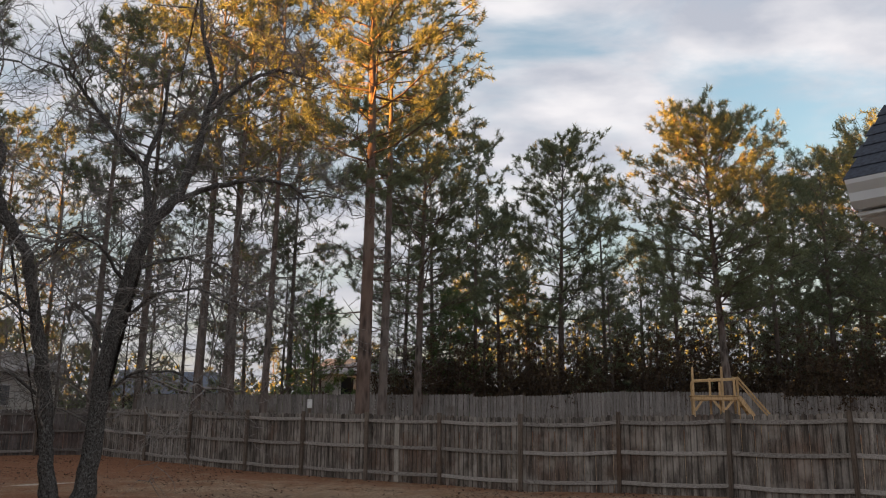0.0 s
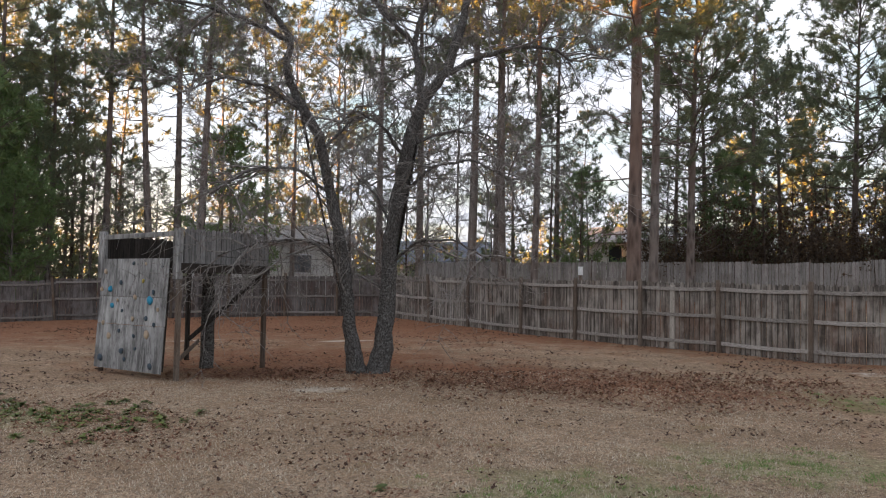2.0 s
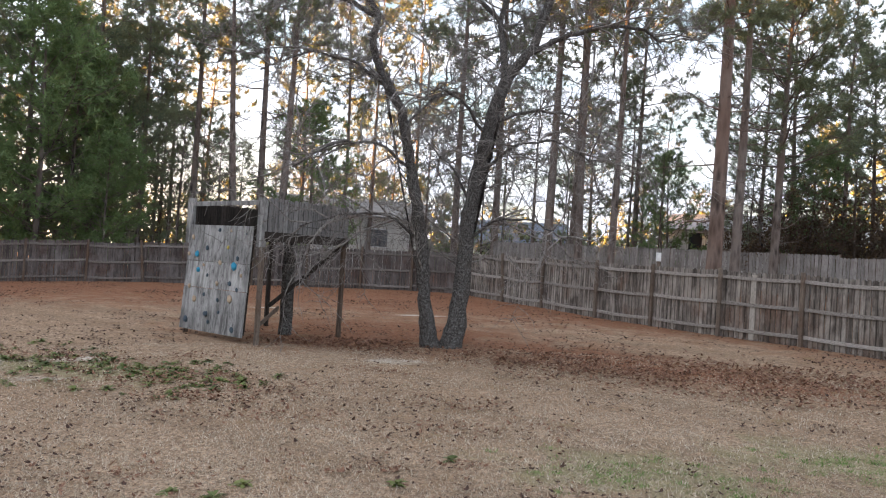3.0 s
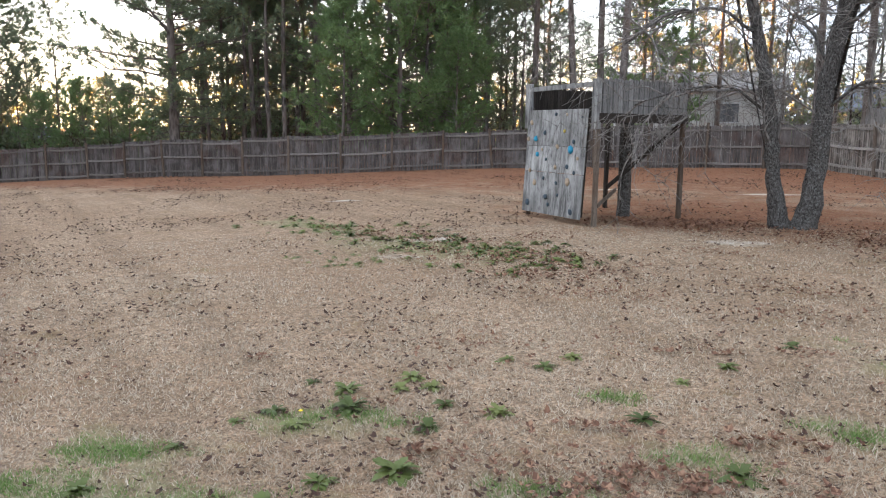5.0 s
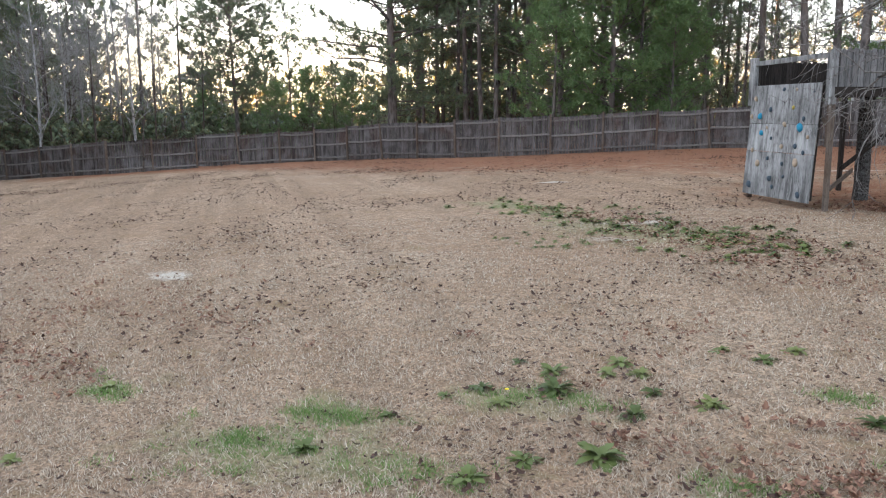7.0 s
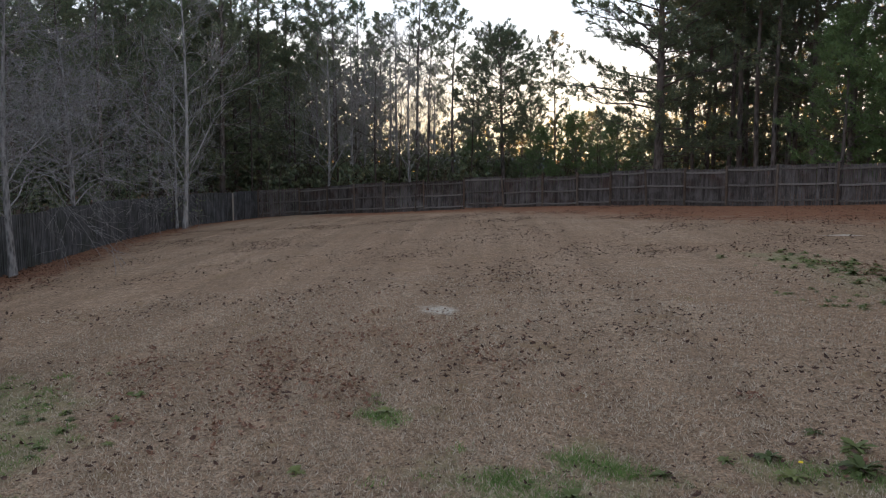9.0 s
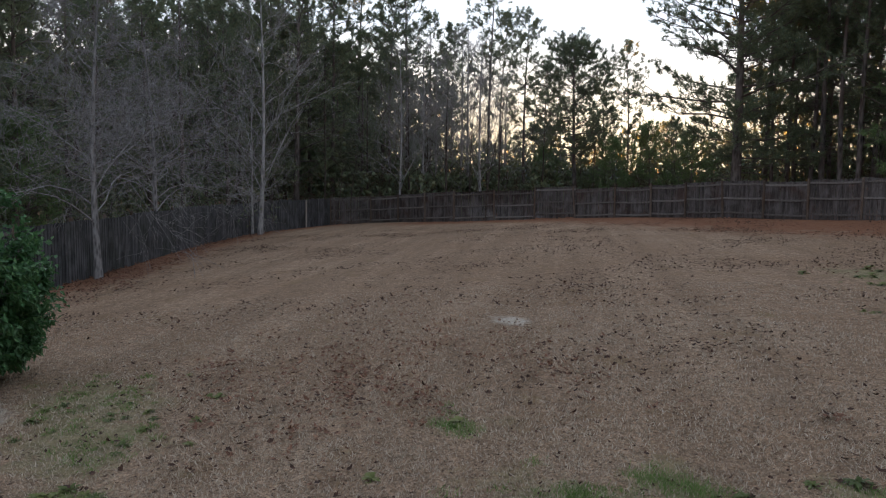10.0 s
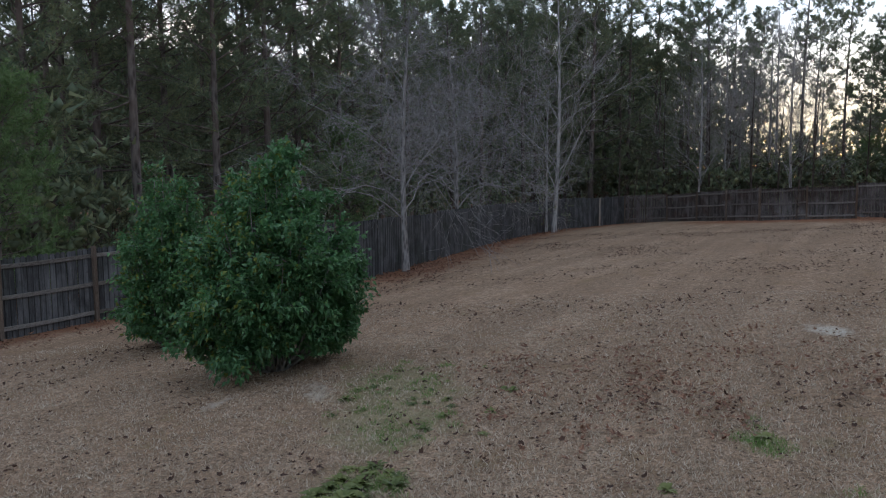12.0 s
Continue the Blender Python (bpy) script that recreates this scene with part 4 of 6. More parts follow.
# deeper rows to the north-west and the north
for i in range(36):
    r = random.Random(5000 + i)
    if i < 16:
        plant("far", 37 + i * 1.6 + r.uniform(-0.6, 0.6), r.uniform(60, 82), r.uniform(6, 9) if i < 7 else r.uniform(12, 16))
    else:
        plant("far", -32 + (i - 16) * 1.55 + r.uniform(-0.6, 0.6), r.uniform(58, 76), r.uniform(8.5, 12))
for i in range(16):
    r = random.Random(6000 + i)
    plant("far", 2 + i * 2.0 + r.uniform(-0.7, 0.7), r.uniform(60, 84), r.uniform(5.0, 8.0))
for i in range(15):
    r = random.Random(7000 + i)
    if i < 5:
        plant("far", 24 + i * 2.2 + r.uniform(-0.5, 0.5), r.uniform(58, 66), r.uniform(5.5, 8))
    else:
        plant("far", 60 + (i - 5) * 1.8 + r.uniform(-0.5, 0.5), r.uniform(60, 70), r.uniform(4, 7))
# extra pines placed in the west to keep low sun off the northern trunks
for i in range(11):
    r = random.Random(8000 + i)
    yaw = 77 + i * 1.6
    plant("far", yaw, r.uniform(72, 88), r.uniform(5, 6.5) if yaw < 85 else r.uniform(12.5, 14.5))
# shorter pines whose crowns fill the space between the trunks
for row in [("thin", 8.6, 54, 12), ("thin", 11, 50, 12.5), ("oval", 13.5, 57, 12), ("thin_b", 17.5, 48, 13), ("thin", 19.5, 55, 13), ("thin", 22, 47, 13.5), ("thin_b", 25, 55, 12.5), ("thin_b", 27.4, 72, 14), ("thin_b", 30, 74, 15), ("thin", 34, 72, 14), ("thin_b", 43.5, 52, 15), ("oval", 45.4, 55, 15),
            ("oval", 48.5, 52, 14), ("thin", 52.8, 53, 15), ("oval", 57.5, 54, 14), ("full", 60.0, 55, 12)]:
    plant(*row)
for i in range(13):
    r = random.Random(9300 + i)
    plant("far", 46 + i * 1.3, r.uniform(56, 64), r.uniform(6, 8.5))
# low bushy pines that close the wood's edge behind the fence
for row in [("full", 10, 50, 6.5), ("full", 15, 52, 6.5), ("full", 20, 54, 6.5), ("full", 23, 52, 7), ("full", 25.5, 74, 9), ("full", 27.5, 76, 9), ("full", 29.5, 73, 9.5), ("full", 31.5, 76, 9), ("full", 33.5, 74, 9.5), ("full", 35.5, 72, 9), ("full", 38, 52, 8), ("full", 39.3, 47, 8), ("full", 40.5, 50, 9.5), ("full", 42.0, 47, 9), ("full", 43.2, 50, 10), ("full", 44.4, 46, 9), ("full", 45.5, 49, 10.5), ("full", 46.4, 52, 12), ("full", 47.3, 47, 11)]:
    plant(*row)
# lacy growth where the glow of the sunset shows through
for row in [("silver", 82.6, 57, 12.5), ("silver", 83.5, 61, 14), ("silver", 86.9, 59, 13), ("silver", 88.4, 57, 12), ("silver", 80.8, 62, 11), ("brown", 78.4, 58, 8), ("brown", 81.4, 57, 9), ("brown", 85.0, 57, 10), ("brown", 87.6, 58, 10), ("brown", 74.0, 60, 7), ("silver", 77.3, 68, 10), ("brown", 71.8, 60, 7.5), ("brown", 69.6, 58, 7),
            ("thin", 84.6, 67, 15), ("thin_b", 86.2, 66, 16), ("thin", 88.9, 64, 17), ("thin_b", 78.2, 74, 13), ("thin", 74.3, 72, 12), ("thin", 72.6, 70, 13.5), ("oval", 63.8, 60, 17), ("thin", 62.0, 58, 19), ("oval", 60.2, 60, 18), ("oval", 58.2, 60, 17)]:
    plant(*row)
for i in range(17):
    r = random.Random(9100 + i)
    plant("thin" if i % 3 else "oval", 66 + i * 1.35, r.uniform(88, 104), r.uniform(5.5, 8.5))
# bare trees along the south fence, inside it
plant("grey", 108.35, 25.9, 8.3, 20)
plant("grey", 104.9, 33.5, 8.5, 200)
plant("silver", 98.0, 45.2, 14.0, 60)
plant("silver", 98.5, 45.8, 8.0, 160)
plant("sapling", 91.7, 53.0, 5.0)
plant("sapling", 93.0, 52.6, 4.6)
plant("sapling", 82.3, 47.6, 5.6)
for yaw, dist, h in [(-10.2, 51, 9), (-15, 48, 8.5), (-17.5, 53, 9), (-21, 50, 8), (-25, 52, 9), (-6.2, 52, 9), (-7, 45, 7), (-5, 48, 8), (-9.5, 49, 7.5), (-12.5, 46, 8), (-14, 52, 8), (-3.2, 43, 6.5), (1.5, 44, 8.5), (3.0, 47, 9), (9.0, 44, 7), (11, 52, 9), (21, 52, 9), (34, 46, 7), (40, 47, 8), (43, 49, 8)]:
    plant("brown", yaw, dist, h)


def brush(name, seed, spots, per, height, label, mat_t, mat_l=None, leaf=0):
    """A thicket: many thin stems with side twigs, and withered leaves here and there."""
    rng = np.random.default_rng(seed)
    s, lf = Soup(), []
    for yaw, dist in spots:
        cx, cy = heading(yaw, dist)
        for _ in range(per):
            x, y = cx + rng.normal(0, 1.6), cy + rng.normal(0, 1.6)
            h = height * rng.uniform(0.45, 1.2)
            top = np.array([x + rng.normal(0, 0.4), y + rng.normal(0, 0.4), 0])
            t = np.linspace(0, 1, 4)[:, None]
            b = np.array([x, y, float(gz(x, y))])
            p = b + (top - np.array([x, y, 0])) * t + np.array([0, 0, h]) * t
            s.tube(p, 0.018 * np.linspace(1, 0.3, 4), 3, cap=False)
            for _ in range(9):
                f = rng.uniform(0.2, 1)
                q = b + (p[-1] - b) * f
                d = unit(rng.normal(0, 1, 3) + np.array([0, 0, 0.6])) * rng.uniform(0.3, 0.9)
                s.tube(np.array([q, q + d * 0.5 + [0, 0, 0.04], q + d]), [0.009, 0.007, 0.004], 3, cap=False)
                if leaf:
                    c = q + d * rng.uniform(0.3, 1.1, (leaf, 1)) + rng.normal(0, 0.12, (leaf, 3))
                    lf.append(needle_tris(rng, c, np.tile(d, (leaf, 1)), 2, 0.13, 0.09))
    ob = new(name)
    piece("stems", s.mesh("stems", mat_t), ob)
    if lf:
        me = Soup()
        me.tris(np.concatenate(lf))
        piece("leaves", me.mesh("leaves", mat_l), ob)
    return tagged(ob, label, "undergrowth", kind="stuff")


brush("thicket", 51, [(a, 43.5 + 6 * ((a * 0.37) % 1)) for a in np.arange(-31, 4, 1.0)], 30, 4.6, "brown leafless thicket under the pines behind the fence", MAT_DARKBARK, MAT_BROWNLEAF, 5)
brush("thicket", 52, [(a, 43 + 5 * ((a * 0.61) % 1)) for a in np.arange(28, 50, 2.2)], 12, 3.0, "bare twiggy thicket behind the west fence", MAT_TWIG)
brush("thicket", 53, [(a, 57 + 7 * ((a * 0.43) % 1)) for a in np.arange(56, 100, 1.8)], 14, 3.2, "dim leafless thicket at the edge of the wood", MAT_DARKBARK, MAT_BROWNLEAF, 2)
brush("thicket", 54, [(a, 30 + (136 - a) * 0.5) for a in np.arange(101, 137, 2.0)], 13, 3.0, "dark undergrowth beneath the pines behind the fence", MAT_DARKBARK, MAT_NEEDLE, 4)


def undergrowth():
    """Dense low growth at the foot of the woods all round."""
    rng = np.random.default_rng(78)
    C = []
    # The second pass from yaw 76 to 95 is there to block low sun.
    for yaw in np.r_[np.arange(-33, 50, 0.5), np.arange(50, 152, 0.42), np.arange(76, 95, 0.5)]:
        dist = rng.uniform(64, 84) if yaw < 50 else rng.uniform(58, 76) if yaw < 102 else rng.uniform(max(24, 58 - (yaw - 102) * 1.1), 62)
        x, y = heading(yaw, dist)
        h = rng.uniform(3.2, 7.0) if yaw > 90 or 46 < yaw < 64 else rng.uniform(2.4, 4.4)
        z = rng.uniform(0, 1, 34)
        w = 1.5 * (1 - z * 0.4)
        C.append(np.stack([x + rng.normal(0, 1, 34) * w, y + rng.normal(0, 1, 34) * w, float(gz(x, y)) + z * h], -1))
    C = np.concatenate(C)
    s = Soup()
    s.tris(needle_tris(rng, C, np.tile(np.array([0, 0, 0.7]), (len(C), 1)), 5, 0.5, 0.14, 1.1))
    add_cores(s, rng, C, 0.2)
    tagged(new("undergrowth", s.mesh("undergrowth", MAT_NEEDLE)), "dense dark undergrowth at the foot of the woods", "undergrowth", kind="stuff")


undergrowth()


def far_woods():
    """The skyline of woods beyond the plots, in clumps of foliage."""
    rng = np.random.default_rng(77)
    C = []
    # From yaw 84 clumps are raised, and doubled up to 100, to block low sun.
    for yaw in np.r_[np.arange(-48, 165, 0.8), np.arange(84.3, 100, 0.8)]:
        dist = rng.uniform(95, 150)
        x, y = heading(yaw, dist)
        h = rng.uniform(3.5, 8.5) + (6.0 if 84 < yaw else 0.0) + (8.0 if yaw < -1 else 0)
        n = 44
        z = rng.uniform(0, 1, n) ** 0.8
        w = 3.2 * (1 - z * 0.65)
        C.append(np.stack([x + rng.normal(0, 1, n) * w, y + rng.normal(0, 1, n) * w, float(gz(x, y)) + z * h], -1))
    C = np.concatenate(C)
    s = Soup()
    s.tris(needle_tris(rng, C, np.tile(np.array([0, 0, 0.7]), (len(C), 1)), 4, 0.6, 0.2, 1.1))
    add_cores(s, rng, C, 0.3)
    tagged(new("far_woods", s.mesh("far_woods", MAT_NEEDLE)), "distant skyline of mixed pine woods", "woods", kind="stuff")


far_woods()


def sun_block_belt():
    """Mostly hidden foliage belt beyond the south-west plots, added to block the low sun."""
    rng = np.random.default_rng(91)
    C = []
    for yaw in np.arange(91, 152, 0.55):
        for dist in (128, 141, 154):
            x, y = heading(yaw + rng.uniform(-0.3, 0.3), dist + rng.uniform(-5, 5))
            h = rng.uniform(17.5, 22.5) - (3.0 if yaw < 96.5 else 0.0)
            n = 46
            z = rng.uniform(0, 1, n) ** 0.8
            w = 2.0 * (1 - z * 0.6)
            C.append(np.stack([x + rng.normal(0, 1, n) * w, y + rng.normal(0, 1, n) * w, float(gz(x, y)) + z * h], -1))
    C = np.concatenate(C)
    s = Soup()
    s.tris(needle_tris(rng, C, np.tile(np.array([0, 0, 0.7]), (len(C), 1)), 3, 1.0, 0.4, 1.1))
    add_cores(s, rng, C, 1.0)
    # Shares the skyline's name; it is an added screen against the sun.
    tagged(new("far_woods", s.mesh("far_woods", MAT_NEEDLE)), "added foliage belt to the south-west that blocks the low sun", "woods", kind="stuff")


sun_block_belt()


# ---- the twin-trunked oak in the yard ----
def oak(x, y):
    rng = np.random.default_rng(5)
    ob = tagged(thing("oak_tree", (x, y, float(gz(x, y))), 24.0), "leafless twin-trunked oak with lichen-spotted bark and drooping twigs", "tree")
    def limb(name, pts, r0, r1, twigs):
        P = np.array(pts, float)
        k = np.arange(len(P))
        f = np.linspace(0, len(P) - 1, len(P) * 5 - 4)
        Q = np.stack([np.interp(f, k, P[:, c]) for c in range(3)], -1)
        Q[1:-1] = (Q[:-2] + 2 * Q[1:-1] + Q[2:]) / 4
        Q[1:-1] += rng.normal(0, 0.013, Q[1:-1].shape)
        rad = np.linspace(r0, r1, len(Q))
        if name == "trunk":
            rad = rad + 0.12 * np.exp(-np.linspace(0, 1, len(Q)) * 16) + rng.normal(0, 0.007, len(Q))
        s = Soup()
        s.tube(Q, rad, 18 if name == "trunk" else 8, cap=True)
        s.v[0] += rng.normal(0, 0.055, (len(s.v[0]), 1)) * np.repeat(rad, 18 if name == "trunk" else 8)[:, None] * np.array([1, 1, 0.3])
        piece(name, s.mesh(name, MAT_OAKBARK, True), ob)
        tw = Soup()
        low = P[:, 2].max() < 6 and name == "limb"
        for _ in range(twigs + (4 if low else 8)):
            g = rng.uniform(0.25, 1.0) if name == "limb" else rng.uniform(0.35, 1.0)
            b = Q[int(g * (len(Q) - 1))]
            d = unit(rng.normal(0, 0.8, 3) + unit(P[-1] - P[0]) * 0.6 + np.array([0, 0, -0.1 if low else 0.15]))
            branch_out(rng, tw, b, d, rng.uniform(0.9, 2.2), rng.uniform(0.016, 0.028), 2, 4, 0.62, 0.10 if low else 0.03, 0.32, (4, 7), 5)
        tagged(piece("twig_spray", tw.mesh("twig_spray", MAT_TWIG), ob), kind="stuff")

    limb("trunk", [(0.20, 0, -0.2), (0.36, 0.0, 0.7), (0.43, 0.05, 1.6), (0.48, 0.1, 2.9), (0.66, 0.1, 4.1), (0.9, 0.0, 5.3), (1.12, 0, 5.9)], 0.205, 0.125, 10)
    limb("trunk", [(-0.16, 0.0, -0.2), (-0.34, -0.1, 0.7), (-0.43, -0.15, 1.57), (-0.55, -0.2, 2.4), (-0.85, -0.2, 3.9), (-1.1, -0.2, 5.0), (-1.57, -0.2, 5.75)], 0.155, 0.095, 10)
    limb("limb", [(1.1, 0, 5.85), (1.6, -0.1, 6.5), (1.93, -0.1, 7.6), (2.05, 0, 8.4), (2.25, 0.1, 9.2), (1.9, 0.2, 10.4), (1.75, 0.3, 11.6)], 0.115, 0.035, 14)
    limb("limb", [(1.08, 0, 5.8), (0.98, 0.3, 6.8), (0.9, 0.5, 7.3), (1.25, 0.9, 8.5), (1.3, 1.2, 9.8)], 0.09, 0.03, 13)
    limb("limb", [(1.6, -0.1, 6.45), (2.36, -0.2, 6.85), (3.1, -0.3, 7.05), (3.9, -0.2, 7.1), (4.35, -0.2, 6.8)], 0.07, 0.025, 14)
    limb("limb", [(-1.55, -0.2, 5.7), (-1.83, -0.2, 6.3), (-1.75, -0.1, 7.1), (-2.3, 0, 7.8), (-2.4, 0.1, 8.6), (-2.2, 0.2, 9.8), (-2.7, 0.3, 10.9)], 0.09, 0.03, 14)
    limb("limb", [(-1.75, -0.1, 7.0), (-2.6, -0.4, 7.3), (-3.4, -0.6, 7.5), (-4.3, -0.7, 7.6)], 0.06, 0.02, 8)
    limb("limb", [(0.95, 0.5, 7.2), (0.2, 0.6, 8.0), (-0.5, 0.7, 8.9), (-1.0, 0.7, 9.5)], 0.06, 0.02, 8)
    limb("limb", [(2.1, 0, 8.6), (2.9, -0.2, 9.4), (3.5, -0.4, 9.7), (4.3, -0.4, 9.6)], 0.06, 0.02, 8)
    limb("limb", [(-0.5, -0.2, 2.2), (-1.2, -0.7, 2.75), (-2.0, -1.2, 2.7), (-2.9, -1.5, 2.35)], 0.035, 0.012, 7)
    limb("limb", [(-0.8, -0.2, 3.7), (-1.5, -0.8, 4.2), (-2.3, -1.3, 4.1), (-3.1, -1.6, 3.5)], 0.04, 0.012, 8)
    limb("limb", [(0.45, 0.05, 2.3), (1.0, -0.5, 2.8), (1.7, -1.0, 2.8), (2.4, -1.3, 2.4)], 0.035, 0.012, 7)
    limb("limb", [(0.6, 0.1, 3.7), (1.3, -0.4, 4.4), (2.1, -0.7, 4.5), (3.0, -0.9, 4.0)], 0.04, 0.012, 8)
    limb("limb", [(0.5, 0.1, 3.1), (0.1, 0.7, 3.9), (-0.2, 1.2, 4.3), (-0.3, 1.8, 4.2)], 0.035, 0.012, 7)
    limb("limb", [(0.75, 0.1, 4.6), (0.2, -0.5, 5.2), (-0.3, -0.9, 5.4), (-0.7, -1.3, 5.0)], 0.04, 0.012, 8)
    limb("limb", [(-1.0, -0.2, 4.7), (-0.5, 0.4, 5.4), (0.0, 0.7, 5.7), (0.5, 0.9, 5.5)], 0.035, 0.012, 7)
    limb("limb", [(0.8, 0.05, 4.9), (1.7, 0.4, 5.3), (2.6, 0.6, 5.3), (3.4, 0.7, 4.7)], 0.045, 0.013, 8)
    limb("limb", [(-1.2, -0.2, 5.3), (-2.1, -0.5, 5.9), (-3.0, -0.8, 6.0), (-4.0, -1.0, 5.5)], 0.045, 0.013, 8)
    return ob


oak(-7.13, 15.95)


# ---- climbing tower ----
def climbing_tower():
    FR = np.array([-10.33, 13.8])
    back, left = np.array([0.30, 0.954]), np.array([-0.954, 0.30])
    z0 = float(gz(*FR))
    ob = tagged(thing("climbing_tower", (FR[0], FR[1], z0), math.degrees(math.atan2(-left[1], -left[0]))), "weathered wooden play tower with a fenced platform on posts", "play tower")
    # own axes: x towards the right post, y to the back; the front right post at the origin
    W, Dp, H, T = 2.66, 2.25, 2.27, 3.04

    def g(x, y):
        w = FR - left * x + back * y
        return float(gz(*w)) - z0

    def beam(name, a, b, sy, sz, mat, label="", bev=0.006):
        m, ln = between(a, b, (0, 0, 1) if abs(a[2] - b[2]) < 0.9 * math.dist(a, b) else (0, 1, 0))
        bm = bmesh.new()
        board(bm, m, (ln, sy, sz), bev)
        return part(name, bm, mat, ob, label)

    def upright(x, y, zt, s=0.09, mat=MAT_POST, zb=None):
        bm = bmesh.new()
        zb = g(x, y) - 0.15 if zb is None else zb
        board(bm, pose(x, y, (zt + zb) / 2), (s, s, zt - zb), 0.007)
        return part("post", bm, mat, ob)

    upright(0, 0.02, H - 0.02)
    upright(0.02, Dp, H - 0.02)
    upright(-W, 0.02, H)
    upright(-W, Dp, H, mat=MAT_SHADEDWOOD)
    for x in (0, -W):                      # doubled upper posts at the front
        upright(x - 0.06, -0.02, T, 0.10, MAT_PLY, H - 0.25)
        upright(x + 0.05, -0.02, T, 0.10, MAT_PLY, H - 0.25)
    upright(0.02, Dp, T - 0.1, 0.09, MAT_FENCE, H)
    upright(-W, Dp, T - 0.1, 0.09, MAT_FENCE, H)
    beam("rail", (-W, -0.03, T - 0.13), (0, -0.03, T - 0.10), 0.045, 0.10, MAT_PLY)
    for y in (0, Dp):
        beam("joist", (-W - 0.03, y, H - 0.02), (0.06, y, H - 0.02), 0.045, 0.14, MAT_SHADEDWOOD)
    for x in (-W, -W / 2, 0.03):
        beam("joist", (x, 0, H - 0.03), (x, Dp + 0.03, H - 0.03), 0.045, 0.13, MAT_SHADEDWOOD)
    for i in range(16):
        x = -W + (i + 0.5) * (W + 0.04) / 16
        beam("deck_board", (x, -0.02, H + 0.06), (x, Dp + 0.04, H + 0.06), 0.145, 0.03, MAT_SHADEDWOOD, bev=0.004)
    beam("brace", (0.02, Dp - 0.1, H - 0.15), (-0.62, 0.75, 0.75), 0.04, 0.09, MAT_SHADEDWOOD)
    beam("brace", (-0.6, 1.0, 0.72), (-0.02, 0.1, 0.42), 0.04, 0.09, MAT_POST)
    beam("brace", (-0.05, 0.0, H - 0.65), (-0.65, 0.0, H - 0.1), 0.04, 0.09, MAT_POST)
    # walls of dog-eared boards on the right, the back and the left
    def wall(a, b, zb, h, yaw, count, mat):
        r = random.Random(count)
        for i in range(count):
            t = (i + 0.5) / count
            q = Vector(a).lerp(Vector(b), t)
            me = picket_mesh(500 + i, mat, h + r.uniform(-0.015, 0.015))
            piece("picket", me, ob, pose(q.x, q.y, zb, 0, r.uniform(-0.5, 0.5), yaw))

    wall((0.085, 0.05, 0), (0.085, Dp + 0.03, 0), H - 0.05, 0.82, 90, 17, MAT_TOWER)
    # Back and left walls use the darker copy, their shade set by colour.
    wall((-W, Dp + 0.06, 0), (0.03, Dp + 0.06, 0), H - 0.05, 0.72, 0, 21, MAT_SHADEDWOOD)
    wall((-W - 0.06, 0.05, 0), (-W - 0.06, Dp + 0.03, 0), H - 0.05, 0.74, 90, 18, MAT_SHADEDWOOD)
    beam("rail", (0.045, 0.0, H + 0.55), (0.045, Dp, H + 0.55), 0.04, 0.09, MAT_FENCE)
    beam("rail", (-W, Dp + 0.02, H + 0.5), (0, Dp + 0.02, H + 0.5), 0.04, 0.09, MAT_FENCE)
    # Added board that draws the dark band along the right wall's foot.
    beam("rim_board", (0.108, -0.02, H - 0.02), (0.108, Dp + 0.06, H - 0.02), 0.024, 0.19, MAT_SHADEDWOOD)
    # the cut trunk that carries the middle
    s = Soup()
    z = np.linspace(-0.2, H - 0.05, 9)
    rr = np.random.default_rng(3)
    s.tube(np.stack([-1.0 + rr.normal(0, 0.01, 9), 1.55 + rr.normal(0, 0.01, 9), z], -1), 0.145 + 0.07 * np.exp(-(z + 0.2) * 6) + rr.normal(0, 0.004, 9), 12)
    piece("support_trunk", s.mesh("support_trunk", MAT_OAKBARK, True), ob, None, "cut pine trunk that carries the platform")
    # climbing panel: three sheets, hung in front and kicked out at the foot
    foot, top = Vector((0, -0.24, 0.12)), Vector((0, -0.11, 2.44))
    up = (top - foot).normalized()
    x0, x1 = -W + 0.16, -0.14
    cuts = [0.0, 0.94, 1.52, (top - foot).length]
    nrm = Vector((1, 0, 0)).cross(up)
    frame_m = Matrix((Vector((1, 0, 0)), -nrm, up)).transposed().to_4x4()
    for i in range(3):
        a, b = cuts[i] + 0.004, cuts[i + 1] - 0.004
        mid = foot + up * (a + b) / 2 + Vector(((x0 + x1) / 2, 0, 0))
        m = Matrix.Translation(mid) @ frame_m @ pose(0, 0.004 * (i % 2), 0)
        bm = bmesh.new()
        board(bm, m, (x1 - x0, 0.02, b - a), 0.003)
        sheet = part("climbing_panel", bm, MAT_PLY, ob, "silvered plywood climbing sheet")
    for x in (x0 + 0.1, (x0 + x1) / 2, x1 - 0.06):
        beam("batten", Vector((x, 0.045, 0)) + foot + up * 0.05, Vector((x, 0.045, 0)) + top - up * 0.05, 0.04, 0.08, MAT_SHADEDWOOD)
